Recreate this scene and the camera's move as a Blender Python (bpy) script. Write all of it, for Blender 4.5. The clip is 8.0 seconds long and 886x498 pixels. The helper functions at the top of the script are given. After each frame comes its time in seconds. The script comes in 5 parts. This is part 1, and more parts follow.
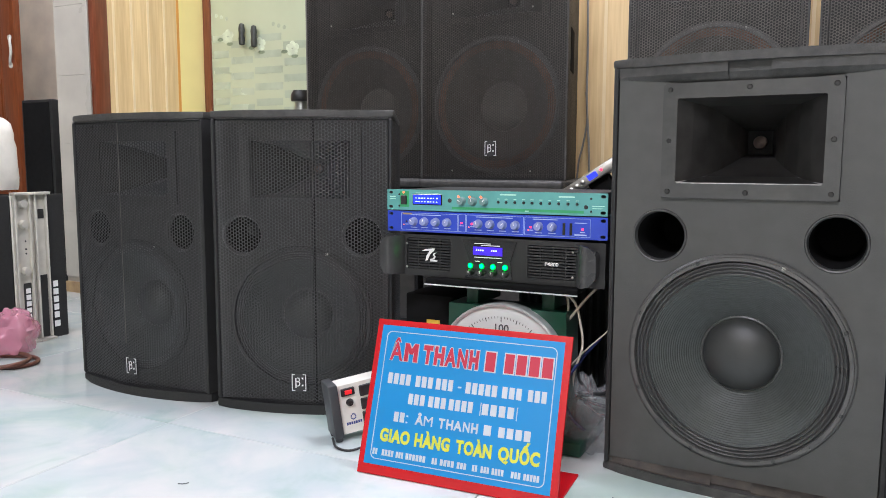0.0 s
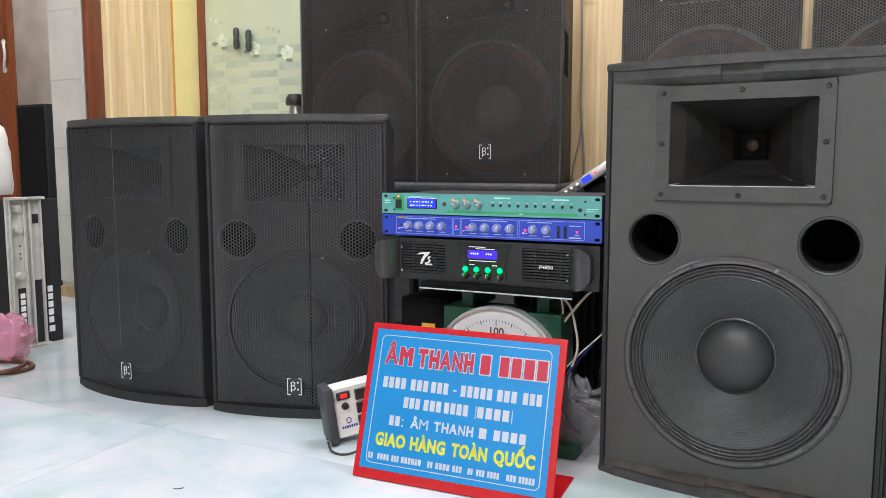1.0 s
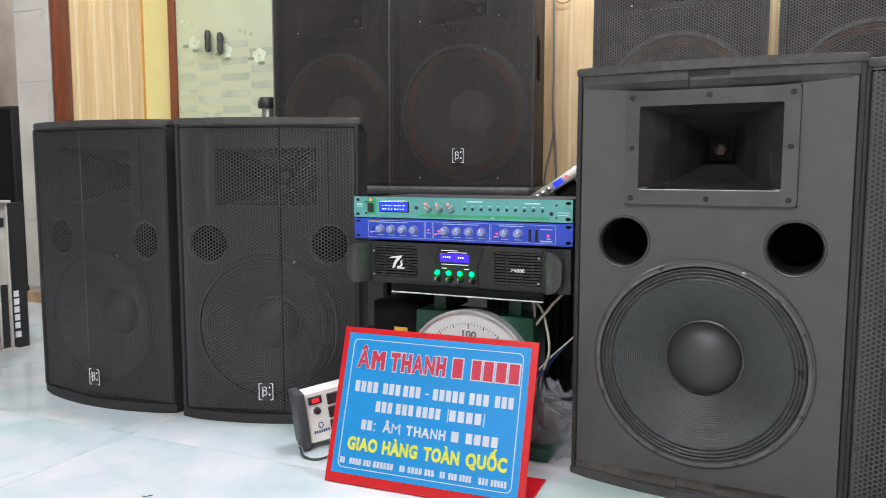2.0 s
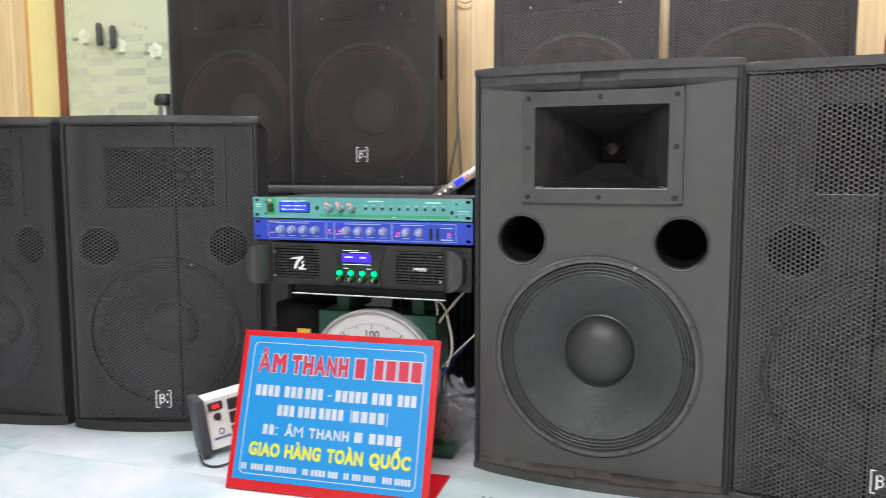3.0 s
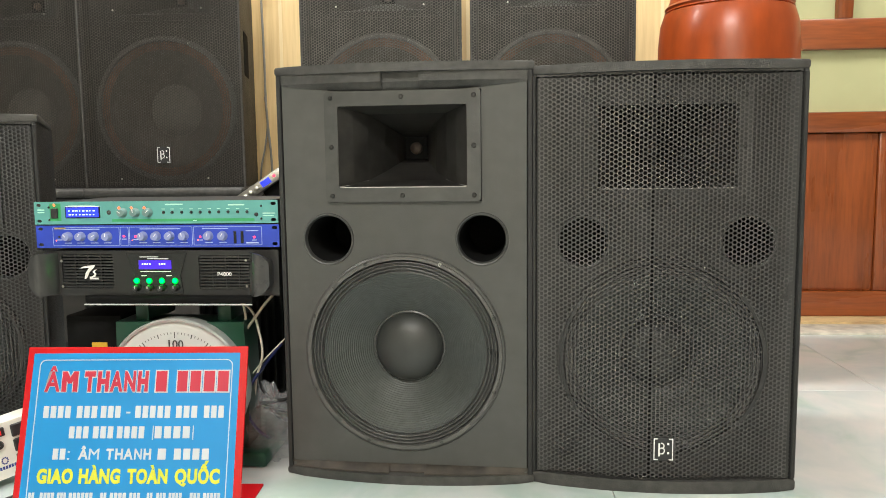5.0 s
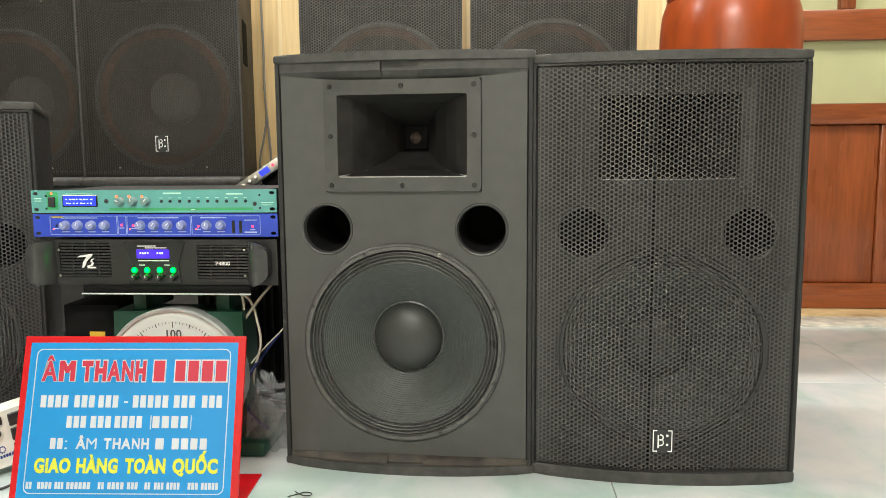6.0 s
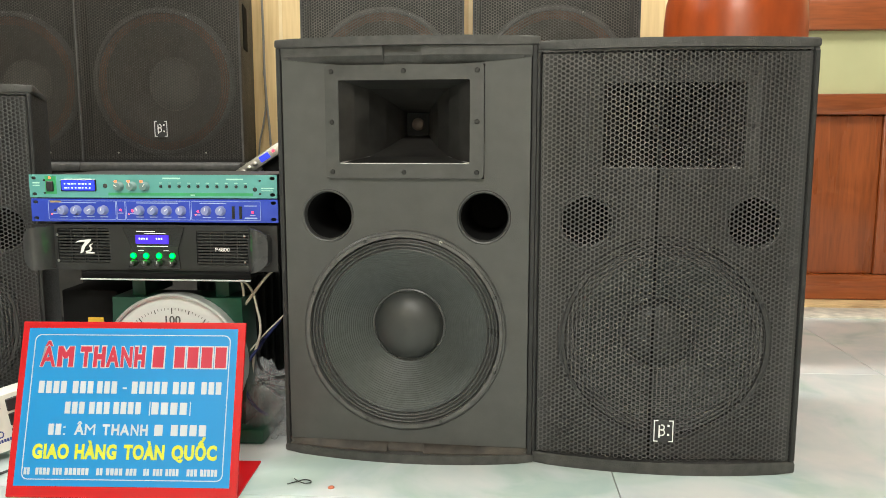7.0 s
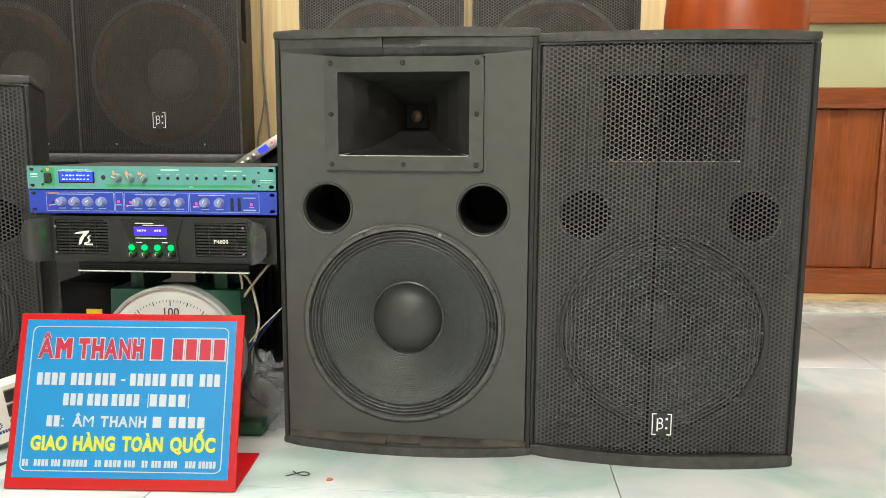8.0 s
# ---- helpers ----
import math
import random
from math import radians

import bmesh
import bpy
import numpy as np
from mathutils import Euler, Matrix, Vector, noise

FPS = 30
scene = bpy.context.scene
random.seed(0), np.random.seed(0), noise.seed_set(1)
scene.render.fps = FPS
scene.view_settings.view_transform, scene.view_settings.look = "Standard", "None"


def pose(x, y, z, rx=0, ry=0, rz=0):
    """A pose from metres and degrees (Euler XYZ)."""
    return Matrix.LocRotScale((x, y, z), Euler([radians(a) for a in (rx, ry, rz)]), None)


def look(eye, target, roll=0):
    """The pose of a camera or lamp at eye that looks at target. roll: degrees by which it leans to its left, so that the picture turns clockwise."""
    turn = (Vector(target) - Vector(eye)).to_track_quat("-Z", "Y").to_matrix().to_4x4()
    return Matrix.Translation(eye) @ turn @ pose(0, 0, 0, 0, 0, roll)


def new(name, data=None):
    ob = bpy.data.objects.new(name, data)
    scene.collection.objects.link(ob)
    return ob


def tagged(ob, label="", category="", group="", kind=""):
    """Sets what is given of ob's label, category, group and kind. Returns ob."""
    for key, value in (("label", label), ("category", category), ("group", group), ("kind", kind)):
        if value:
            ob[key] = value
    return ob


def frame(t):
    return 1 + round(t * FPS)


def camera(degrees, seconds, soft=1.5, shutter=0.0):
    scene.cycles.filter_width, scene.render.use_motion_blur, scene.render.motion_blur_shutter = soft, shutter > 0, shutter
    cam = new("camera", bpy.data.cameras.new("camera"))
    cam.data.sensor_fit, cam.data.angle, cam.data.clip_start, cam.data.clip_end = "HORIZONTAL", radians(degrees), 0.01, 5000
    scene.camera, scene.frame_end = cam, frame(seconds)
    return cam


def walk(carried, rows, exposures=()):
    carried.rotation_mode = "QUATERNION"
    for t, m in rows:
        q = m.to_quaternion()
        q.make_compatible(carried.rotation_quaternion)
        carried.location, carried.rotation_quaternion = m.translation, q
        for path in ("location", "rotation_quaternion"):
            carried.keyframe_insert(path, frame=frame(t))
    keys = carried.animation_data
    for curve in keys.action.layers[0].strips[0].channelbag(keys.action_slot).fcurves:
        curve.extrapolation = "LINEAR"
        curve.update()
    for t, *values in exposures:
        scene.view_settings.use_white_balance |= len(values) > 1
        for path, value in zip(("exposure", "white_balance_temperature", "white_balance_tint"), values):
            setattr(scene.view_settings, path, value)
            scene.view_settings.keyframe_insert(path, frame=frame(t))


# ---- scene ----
cam = camera(60.0, 8.0, soft=0.9, shutter=0.45)
PATH = [
    (0, (0.147, -0.73, 0.582), (-0.734, 1.051, 0.36), 0.2),
    (0.5, (0.151, -0.73, 0.585), (-0.727, 1.053, 0.363), 0.1),
    (1, (0.15, -0.731, 0.583), (-0.722, 1.056, 0.369), -0.0),
    (2.5, (0.163, -0.728, 0.583), (-0.568, 1.123, 0.377), 0.1),
    (3, (0.174, -0.725, 0.587), (-0.423, 1.172, 0.376), -0.1),
    (3.5, (0.185, -0.723, 0.587), (-0.245, 1.219, 0.376), -0.6),
    (4, (0.196, -0.723, 0.588), (-0.093, 1.244, 0.373), -0.7),
    (4.5, (0.198, -0.723, 0.586), (0.003, 1.256, 0.376), -0.6),
    (5, (0.203, -0.72, 0.587), (0.055, 1.263, 0.371), -0.7),
    (6.5, (0.199, -0.708, 0.584), (0.053, 1.271, 0.329), -0.3),
    (7, (0.195, -0.703, 0.583), (0.054, 1.273, 0.313), -0.0),
    (7.5, (0.193, -0.702, 0.583), (0.056, 1.274, 0.301), 0.2),
    (8, (0.194, -0.701, 0.583), (0.057, 1.273, 0.294), 0.2),
]
walk(cam, [(t, look(eye, target, roll)) for t, eye, target, roll in PATH],
     exposures=[(0, 0.05, 5500, 17), (2.5, 0.1, 5500, 17), (3.5, 0.36, 5700, 15), (4.5, 0.3, 6200, 8), (8, 0.3, 6200, 5)])

# ---- world and lights ----
world = bpy.data.worlds.new("world")
scene.world = world
world.use_nodes = True
world.node_tree.nodes["Background"].inputs[0].default_value = (0.75, 0.85, 1.0, 1)
world.node_tree.nodes["Background"].inputs[1].default_value = 0.3
scene.view_settings.exposure = 0.0


def area_lamp(name, place, target, sx, sy, watts, colour):
    d = bpy.data.lights.new(name, "AREA")
    d.shape, d.size, d.size_y, d.energy, d.color = "RECTANGLE", sx, sy, watts, colour
    ob = new(name, d)
    ob.matrix_world = look(place, target)
    return tagged(ob, kind="structure")


CEIL = 3.0
# assumed lamps, out of view; the fourth is added to brighten the nook
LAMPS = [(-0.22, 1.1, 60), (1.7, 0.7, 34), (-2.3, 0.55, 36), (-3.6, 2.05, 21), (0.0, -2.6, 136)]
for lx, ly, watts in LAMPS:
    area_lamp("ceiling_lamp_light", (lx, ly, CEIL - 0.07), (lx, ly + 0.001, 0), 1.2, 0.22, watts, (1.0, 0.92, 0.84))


# ---- materials ----
def material(name, colour, rough=0.5, metal=0.0, grain=0.0, scale=40.0, bump=0.0, bscale=300.0, coat=0.0, vary=None, trans=0.0,
             alpha=1.0, emit=0.0, stretch=(1, 1, 1), wear=0.0):
    """A principled surface with two scales of colour variation, optional relief and roughness variation."""
    m = bpy.data.materials.new(name)
    m.use_nodes = True
    nt = m.node_tree
    b = nt.nodes["Principled BSDF"]
    b.inputs["Base Color"].default_value = (*colour, 1)
    b.inputs["Roughness"].default_value = rough
    b.inputs["Metallic"].default_value = metal
    b.inputs["Coat Weight"].default_value = coat
    b.inputs["Transmission Weight"].default_value = trans
    b.inputs["Alpha"].default_value = alpha
    if emit:
        b.inputs["Emission Color"].default_value = (*colour, 1)
        b.inputs["Emission Strength"].default_value = emit
    if grain or bump:
        tc = nt.nodes.new("ShaderNodeTexCoord")
        mp = nt.nodes.new("ShaderNodeMapping")
        mp.inputs["Scale"].default_value = stretch
        nt.links.new(tc.outputs["Object"], mp.inputs[0])
    if grain:
        n1, n2 = nt.nodes.new("ShaderNodeTexNoise"), nt.nodes.new("ShaderNodeTexNoise")
        n1.inputs["Scale"].default_value, n2.inputs["Scale"].default_value = scale, scale / 9
        n1.inputs["Detail"].default_value = n2.inputs["Detail"].default_value = 6
        mix = nt.nodes.new("ShaderNodeMath")
        mix.operation = "ADD"
        ramp = nt.nodes.new("ShaderNodeValToRGB")
        lo = [c * (1 - grain) for c in colour]
        hi = list(vary) if vary else [min(1, c * (1 + grain)) for c in colour]
        ramp.color_ramp.elements[0].position, ramp.color_ramp.elements[1].position = 0.36, 0.64
        ramp.color_ramp.elements[0].color, ramp.color_ramp.elements[1].color = (*lo, 1), (*hi, 1)
        half = nt.nodes.new("ShaderNodeMath")
        half.operation, half.inputs[1].default_value = "MULTIPLY", 0.5
        for n in (n1, n2):
            nt.links.new(mp.outputs[0], n.inputs["Vector"])
        nt.links.new(n1.outputs[0], mix.inputs[0])
        nt.links.new(n2.outputs[0], mix.inputs[1])
        nt.links.new(mix.outputs[0], half.inputs[0])
        nt.links.new(half.outputs[0], ramp.inputs[0])
        nt.links.new(ramp.outputs[0], b.inputs["Base Color"])
        rr = nt.nodes.new("ShaderNodeMapRange")
        rr.inputs["From Min"].default_value, rr.inputs["From Max"].default_value = 0.3, 0.7
        rr.inputs["To Min"].default_value, rr.inputs["To Max"].default_value = max(0.02, rough - 0.08), min(1, rough + 0.08)
        nt.links.new(n2.outputs[0], rr.inputs[0])
        nt.links.new(rr.outputs[0], b.inputs["Roughness"])
    if bump:
        nb = nt.nodes.new("ShaderNodeTexNoise")
        nb.inputs["Scale"].default_value, nb.inputs["Detail"].default_value = bscale, 3
        bp = nt.nodes.new("ShaderNodeBump")
        bp.inputs["Strength"].default_value, bp.inputs["Distance"].default_value = bump, 0.002
        nt.links.new(mp.outputs[0], nb.inputs["Vector"])
        nt.links.new(nb.outputs[0], bp.inputs["Height"])
        nt.links.new(bp.outputs[0], b.inputs["Normal"])
    return m


def tile_material():
    """Polished pale marble-look porcelain, with soft green and blue clouds, different on each tile."""
    m = bpy.data.materials.new("pale_marble_tile")
    m.use_nodes = True
    nt = m.node_tree
    b = nt.nodes["Principled BSDF"]
    tc, oi = nt.nodes.new("ShaderNodeTexCoord"), nt.nodes.new("ShaderNodeObjectInfo")
    add = nt.nodes.new("ShaderNodeVectorMath")
    add.operation = "MULTIPLY_ADD"
    add.inputs[1].default_value = (1, 1, 1)
    off = nt.nodes.new("ShaderNodeCombineXYZ")
    mul = nt.nodes.new("ShaderNodeMath")
    mul.operation, mul.inputs[1].default_value = "MULTIPLY", 40
    nt.links.new(oi.outputs["Random"], mul.inputs[0])
    nt.links.new(mul.outputs[0], off.inputs[0])
    nt.links.new(mul.outputs[0], off.inputs[1])
    nt.links.new(tc.outputs["Object"], add.inputs[0])
    nt.links.new(off.outputs[0], add.inputs[2])
    big, mid = nt.nodes.new("ShaderNodeTexNoise"), nt.nodes.new("ShaderNodeTexNoise")
    big.inputs["Scale"].default_value, big.inputs["Detail"].default_value, big.inputs["Distortion"].default_value = 3.2, 5, 1.2
    mid.inputs["Scale"].default_value, mid.inputs["Detail"].default_value, mid.inputs["Distortion"].default_value = 7.0, 8, 0.6
    r1, r2 = nt.nodes.new("ShaderNodeValToRGB"), nt.nodes.new("ShaderNodeValToRGB")
    e = r1.color_ramp.elements
    e[0].position, e[0].color = 0.34, (0.42, 0.51, 0.465, 1)
    e[1].position, e[1].color = 0.62, (0.585, 0.595, 0.58, 1)
    k = r1.color_ramp.elements.new(0.46)
    k.color = (0.52, 0.57, 0.55, 1)
    e = r2.color_ramp.elements
    e[0].position, e[0].color = 0.40, (0.86, 0.91, 0.95, 1)
    e[1].position, e[1].color = 0.60, (1, 1, 1, 1)
    mx = nt.nodes.new("ShaderNodeMix")
    mx.data_type, mx.blend_type = "RGBA", "MULTIPLY"
    mx.inputs["Factor"].default_value = 0.8
    for n in (big, mid):
        nt.links.new(add.outputs[0], n.inputs["Vector"])
    nt.links.new(big.outputs[0], r1.inputs[0])
    nt.links.new(mid.outputs[0], r2.inputs[0])
    nt.links.new(r1.outputs[0], mx.inputs[6])
    nt.links.new(r2.outputs[0], mx.inputs[7])
    nt.links.new(mx.outputs[2], b.inputs["Base Color"])
    b.inputs["Roughness"].default_value = 0.16
    return m


BLACK = material("black_textured_paint", (0.015, 0.015, 0.0145), 0.62, grain=0.25, scale=70, bump=0.35, bscale=900)
BAFFLE = material("charcoal_baffle_paint", (0.062, 0.0625, 0.0585), 0.48, grain=0.12, scale=30, bump=0.12, bscale=700)
TRIM = material("black_rubbery_trim", (0.042, 0.042, 0.040), 0.5, grain=0.3, scale=60, vary=(0.070, 0.068, 0.063), bump=0.6, bscale=380)
FRAME = material("charcoal_driver_frame", (0.060, 0.060, 0.057), 0.4, grain=0.15, scale=60)
PLASTIC = material("black_plastic", (0.025, 0.025, 0.025), 0.42, grain=0.2, scale=60)
HORN = material("black_horn_plastic", (0.046, 0.047, 0.045), 0.45, grain=0.25, scale=35, vary=(0.066, 0.066, 0.062), bump=0.1, bscale=500)
# the horn's plastic with the shade inside its mouth put into the colour
FLARE = material("shade_dark_horn", (0.019, 0.0185, 0.017), 0.42, grain=0.5, scale=30, vary=(0.036, 0.034, 0.031))
# worn horn edge, with the light it catches painted in as pale grey
WORN_LIT_EDGE = material("worn_lit_edge", (0.50, 0.48, 0.46), 0.35, grain=0.5, scale=60)
# near-black with little sheen, painting in the shade below the amplifier
DARK_CASE = material("shade_black", (0.007, 0.007, 0.007), 0.9, grain=0.3, scale=30)
DARK_CASE.node_tree.nodes["Principled BSDF"].inputs["Specular IOR Level"].default_value = 0.15
DUSTY_TRIM = material("dusty_trim", (0.036, 0.032, 0.027), 0.7, grain=0.4, scale=40, vary=(0.075, 0.062, 0.048), bump=0.3, bscale=500)
# dust cap rim, made lighter and glossier to carry its highlight
CAP_RING = material("satin_highlight_ring", (0.075, 0.077, 0.073), 0.28)
GRILLE = material("black_perforated_steel", (0.064, 0.061, 0.060), 0.32, metal=0.0, grain=0.2, scale=40)
GRILLE_LOW = material("satin_black_steel", (0.046, 0.046, 0.047), 0.42, grain=0.2, scale=40)
# the baffle colour, darkened for the shade behind a grille
BAFFLE_SHADE = material("shaded_baffle_paint", (0.025, 0.025, 0.024), 0.6, grain=0.15, scale=30, bump=0.12, bscale=700)
COPPER = material("tarnished_copper_plug", (0.17, 0.13, 0.11), 0.35, 0.8, grain=0.3, scale=60)
# pale grey for rubbed steel edges, with their caught light painted in
PALE_EDGE = material("rubbed_lit_grey_edge", (0.13, 0.125, 0.11), 0.4, grain=0.3, scale=30)
GRILLE_DUSTY = material("dusty_black_steel", (0.078, 0.074, 0.066), 0.55, grain=0.35, scale=20)
GRILLE_OLD = material("worn_black_steel", (0.046, 0.042, 0.037), 0.42, grain=0.3, scale=25)
CONE = material("pulp_cone", (0.046, 0.052, 0.049), 0.5, grain=0.2, scale=80, bump=0.2, bscale=400)
CONE_OLD = material("old_brown_cone", (0.045, 0.036, 0.028), 0.6, grain=0.3, scale=50)
RING_OLD = material("dusty_brown_surround", (0.115, 0.056, 0.032), 0.7, grain=0.35, scale=30)
SURROUND = material("doped_surround", (0.052, 0.052, 0.050), 0.32, grain=0.2, scale=60)
GASKET = material("grey_black_gasket", (0.082, 0.081, 0.076), 0.45, grain=0.25, scale=50)
CAP_OLD = material("faded_dust_cap", (0.115, 0.105, 0.088), 0.8, grain=0.2, scale=40)
CAP = material("dust_cap", (0.034, 0.036, 0.034), 0.48, grain=0.1, scale=60)
STEEL = material("zinc_steel", (0.55, 0.54, 0.5), 0.35, 1.0, grain=0.15, scale=60)
DARK_SCREW = material("black_screw", (0.04, 0.04, 0.04), 0.35, 0.7)
WHITE_PRINT = material("white_print", (0.85, 0.85, 0.83), 0.5)
# near-black with little sheen; paints the shade inside ports, vents and recesses
VOID = material("void_black", (0.013, 0.013, 0.013), 0.95, grain=0.2)
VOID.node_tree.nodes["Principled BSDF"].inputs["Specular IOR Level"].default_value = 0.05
TILE = tile_material()
GROUT = material("grey_grout", (0.30, 0.29, 0.25), 0.9, grain=0.2, scale=80)
CREAM_WOOD = material("cream_wood_grain_panel", (0.80, 0.57, 0.275), 0.38, grain=0.16, scale=9, stretch=(9, 9, 0.5), vary=(0.87, 0.67, 0.355))
CREAM_LINE = material("pale_panel_groove", (0.86, 0.70, 0.43), 0.5, grain=0.06, scale=12)
YELLOW = material("yellow_wall_paint", (0.93, 0.80, 0.33), 0.6, grain=0.05, scale=6, bump=0.05)
ORANGE = material("orange_edge_paint", (0.72, 0.34, 0.06), 0.6, grain=0.1, scale=12)
REDWOOD = material("red_brown_lacquered_wood", (0.24, 0.060, 0.014), 0.3, grain=0.28, scale=14, stretch=(8, 8, 0.7), coat=0.3)
POSTWOOD = material("dark_brown_lacquered_post", (0.18, 0.050, 0.020), 0.3, grain=0.3, scale=14, stretch=(8, 8, 0.7), coat=0.3)
REDWOOD_H = material("red_brown_lacquered_rail", (0.24, 0.060, 0.014), 0.3, grain=0.28, scale=14, stretch=(0.7, 8, 8), coat=0.3)
DARK_WALL = material("dark_unseen_wall", (0.17, 0.14, 0.115), 0.5, grain=0.2, scale=10, stretch=(6, 6, 0.6))
TILEWALL = material("grey_white_wall_tile", (0.55, 0.52, 0.45), 0.3, grain=0.12, scale=8)
BEIGE = material("stained_beige_plaster", (0.74, 0.70, 0.57), 0.8, grain=0.22, scale=6, bump=0.1, bscale=80)
WALLPAINT = material("cream_wall_paint", (0.72, 0.68, 0.55), 0.7, grain=0.04, scale=5)
CEILING = material("white_ceiling_paint", (0.8, 0.8, 0.78), 0.8, grain=0.02, scale=4)
FROST = material("frosted_green_glass", (0.62, 0.68, 0.46), 0.28, grain=0.05, scale=4, trans=0.15)
FROST_WARM = material("frosted_amber_green_glass", (0.54, 0.545, 0.31), 0.28, grain=0.10, scale=3, trans=0.15)
FROST_CLEAR = material("etched_stripe_glass", (0.555, 0.625, 0.46), 0.25, grain=0.2, scale=9, trans=0.2)
FROST_LEAF = material("etched_leaf_glass", (0.22, 0.27, 0.17), 0.35, grain=0.25, scale=30)
PULL = material("dark_pewter_pull", (0.055, 0.060, 0.052), 0.45, 0.3, grain=0.35, scale=60)
FROST_MARK = material("etched_flower_glass", (0.64, 0.71, 0.52), 0.35, grain=0.25, scale=30)
STONE = material("grey_marble_sill", (0.36, 0.36, 0.33), 0.4, grain=0.4, scale=22, vary=(0.66, 0.62, 0.52))
TAN = material("tan_threshold", (0.52, 0.34, 0.17), 0.5, grain=0.3, scale=16, vary=(0.72, 0.55, 0.28), stretch=(1, 3, 1))
VASE = material("glossy_red_brown_lacquer", (0.31, 0.052, 0.007), 0.33, grain=0.25, scale=10, stretch=(3, 3, 1), coat=0.08)


# ---- building helpers ----
def bm_box(bm, x0, x1, y0, y1, z0, z1, bevel=0.0, seg=2):
    r = bmesh.ops.create_cube(bm, size=1)
    vs = r["verts"]
    bmesh.ops.scale(bm, vec=(x1 - x0, y1 - y0, z1 - z0), verts=vs)
    bmesh.ops.translate(bm, vec=((x0 + x1) / 2, (y0 + y1) / 2, (z0 + z1) / 2), verts=vs)
    if bevel:
        es = list({e for v in vs for e in v.link_edges})
        bmesh.ops.bevel(bm, geom=es, offset=bevel, segments=seg, affect="EDGES", profile=0.5)
    return bm


def box(*a, **k):
    return bm_box(bmesh.new(), *a, **k)


def bm_prism(bm, outline, z0, z1, bevel=0.0):
    """An upright prism over a plan outline (counterclockwise)."""
    lo = [bm.verts.new((x, y, z0)) for x, y in outline]
    hi = [bm.verts.new((x, y, z1)) for x, y in outline]
    n = len(outline)
    faces = [bm.faces.new(lo[::-1]), bm.faces.new(hi)]
    for i in range(n):
        faces.append(bm.faces.new((lo[i], lo[(i + 1) % n], hi[(i + 1) % n], hi[i])))
    if bevel:
        es = list({e for f in faces[:2] for e in f.edges})
        bmesh.ops.bevel(bm, geom=es, offset=bevel, segments=2, affect="EDGES", profile=0.5)
    return bm


def bm_lathe(bm, profile, seg=48, centre=(0, 0, 0), axis="y", close=False):
    """Turns (radius, depth) pairs round an axis: 'y' (depth runs to +y) or 'z' (upwards)."""
    cx, cy, cz = centre
    rings = []
    for r, d in profile:
        ring = []
        for i in range(seg):
            a = 2 * math.pi * i / seg
            p = (cx + r * math.cos(a), cy + d, cz + r * math.sin(a)) if axis == "y" else (cx + r * math.cos(a), cy + r * math.sin(a), cz + d)
            ring.append(bm.verts.new(p))
        rings.append(ring)
    for a, b in zip(rings, rings[1:]):
        for i in range(seg):
            j = (i + 1) % seg
            bm.faces.new((a[i], b[i], b[j], a[j]) if axis == "y" else (a[i], a[j], b[j], b[i]))
    if close:
        bm.faces.new(rings[-1])
        bm.faces.new(rings[0][::-1])
    return bm


def lathe(*a, **k):
    return bm_lathe(bmesh.new(), *a, **k)


def rounded_rect(x0, x1, z0, z1, r, n=5):
    pts = []
    for cx, cz, a0 in ((x1 - r, z0 + r, -90), (x1 - r, z1 - r, 0), (x0 + r, z1 - r, 90), (x0 + r, z0 + r, 180)):
        for i in range(n + 1):
            a = radians(a0 + 90 * i / n)
            pts.append((cx + r * math.cos(a), cz + r * math.sin(a)))
    return pts


def circle(cx, cz, r, n=40):
    return [(cx + r * math.cos(2 * math.pi * i / n), cz + r * math.sin(2 * math.pi * i / n)) for i in range(n)]


def plate(outer, holes, y0, y1):
    """An upright plate in x and z, from y0 (front) to y1, with holes through it."""
    bm = bmesh.new()
    edges = []
    for loop in (outer, *holes):
        vs = [bm.verts.new((x, y0, z)) for x, z in loop]
        edges += [bm.edges.new((vs[i], vs[(i + 1) % len(vs)])) for i in range(len(vs))]
    r = bmesh.ops.triangle_fill(bm, use_beauty=True, edges=edges, normal=(0, -1, 0))
    faces = [f for f in r["geom"] if isinstance(f, bmesh.types.BMFace)]
    ext = bmesh.ops.extrude_face_region(bm, geom=faces)
    vs = [v for v in ext["geom"] if isinstance(v, bmesh.types.BMVert)]
    bmesh.ops.translate(bm, vec=(0, y1 - y0, 0), verts=vs)
    bmesh.ops.recalc_face_normals(bm, faces=bm.faces[:])
    return bm


def mesh_of(name, bm, mat, smooth=True):
    me = bpy.data.meshes.new(name)
    bmesh.ops.recalc_face_normals(bm, faces=bm.faces[:])
    bm.to_mesh(me)
    bm.free()
    me.materials.append(mat)
    if smooth:
        for p in me.polygons:
            p.use_smooth = True
        me.set_sharp_from_angle(angle=radians(35))
    return me


def part(name, bm, mat, parent=None, label="", at=None):
    ob = new(name, mesh_of(name, bm, mat))
    if parent is not None:
        ob.parent = parent
    if at is not None:
        ob.matrix_basis = at
    return tagged(ob, label)


def thing(name, m, label, category, group="", kind=""):
    ob = new(name)
    ob.empty_display_size = 0.05
    ob.matrix_basis = m
    return tagged(ob, label, category, group, kind)


def setting(name, bm, mat, label="", category=""):
    return tagged(part(name, bm, mat), label, category, "", "structure")


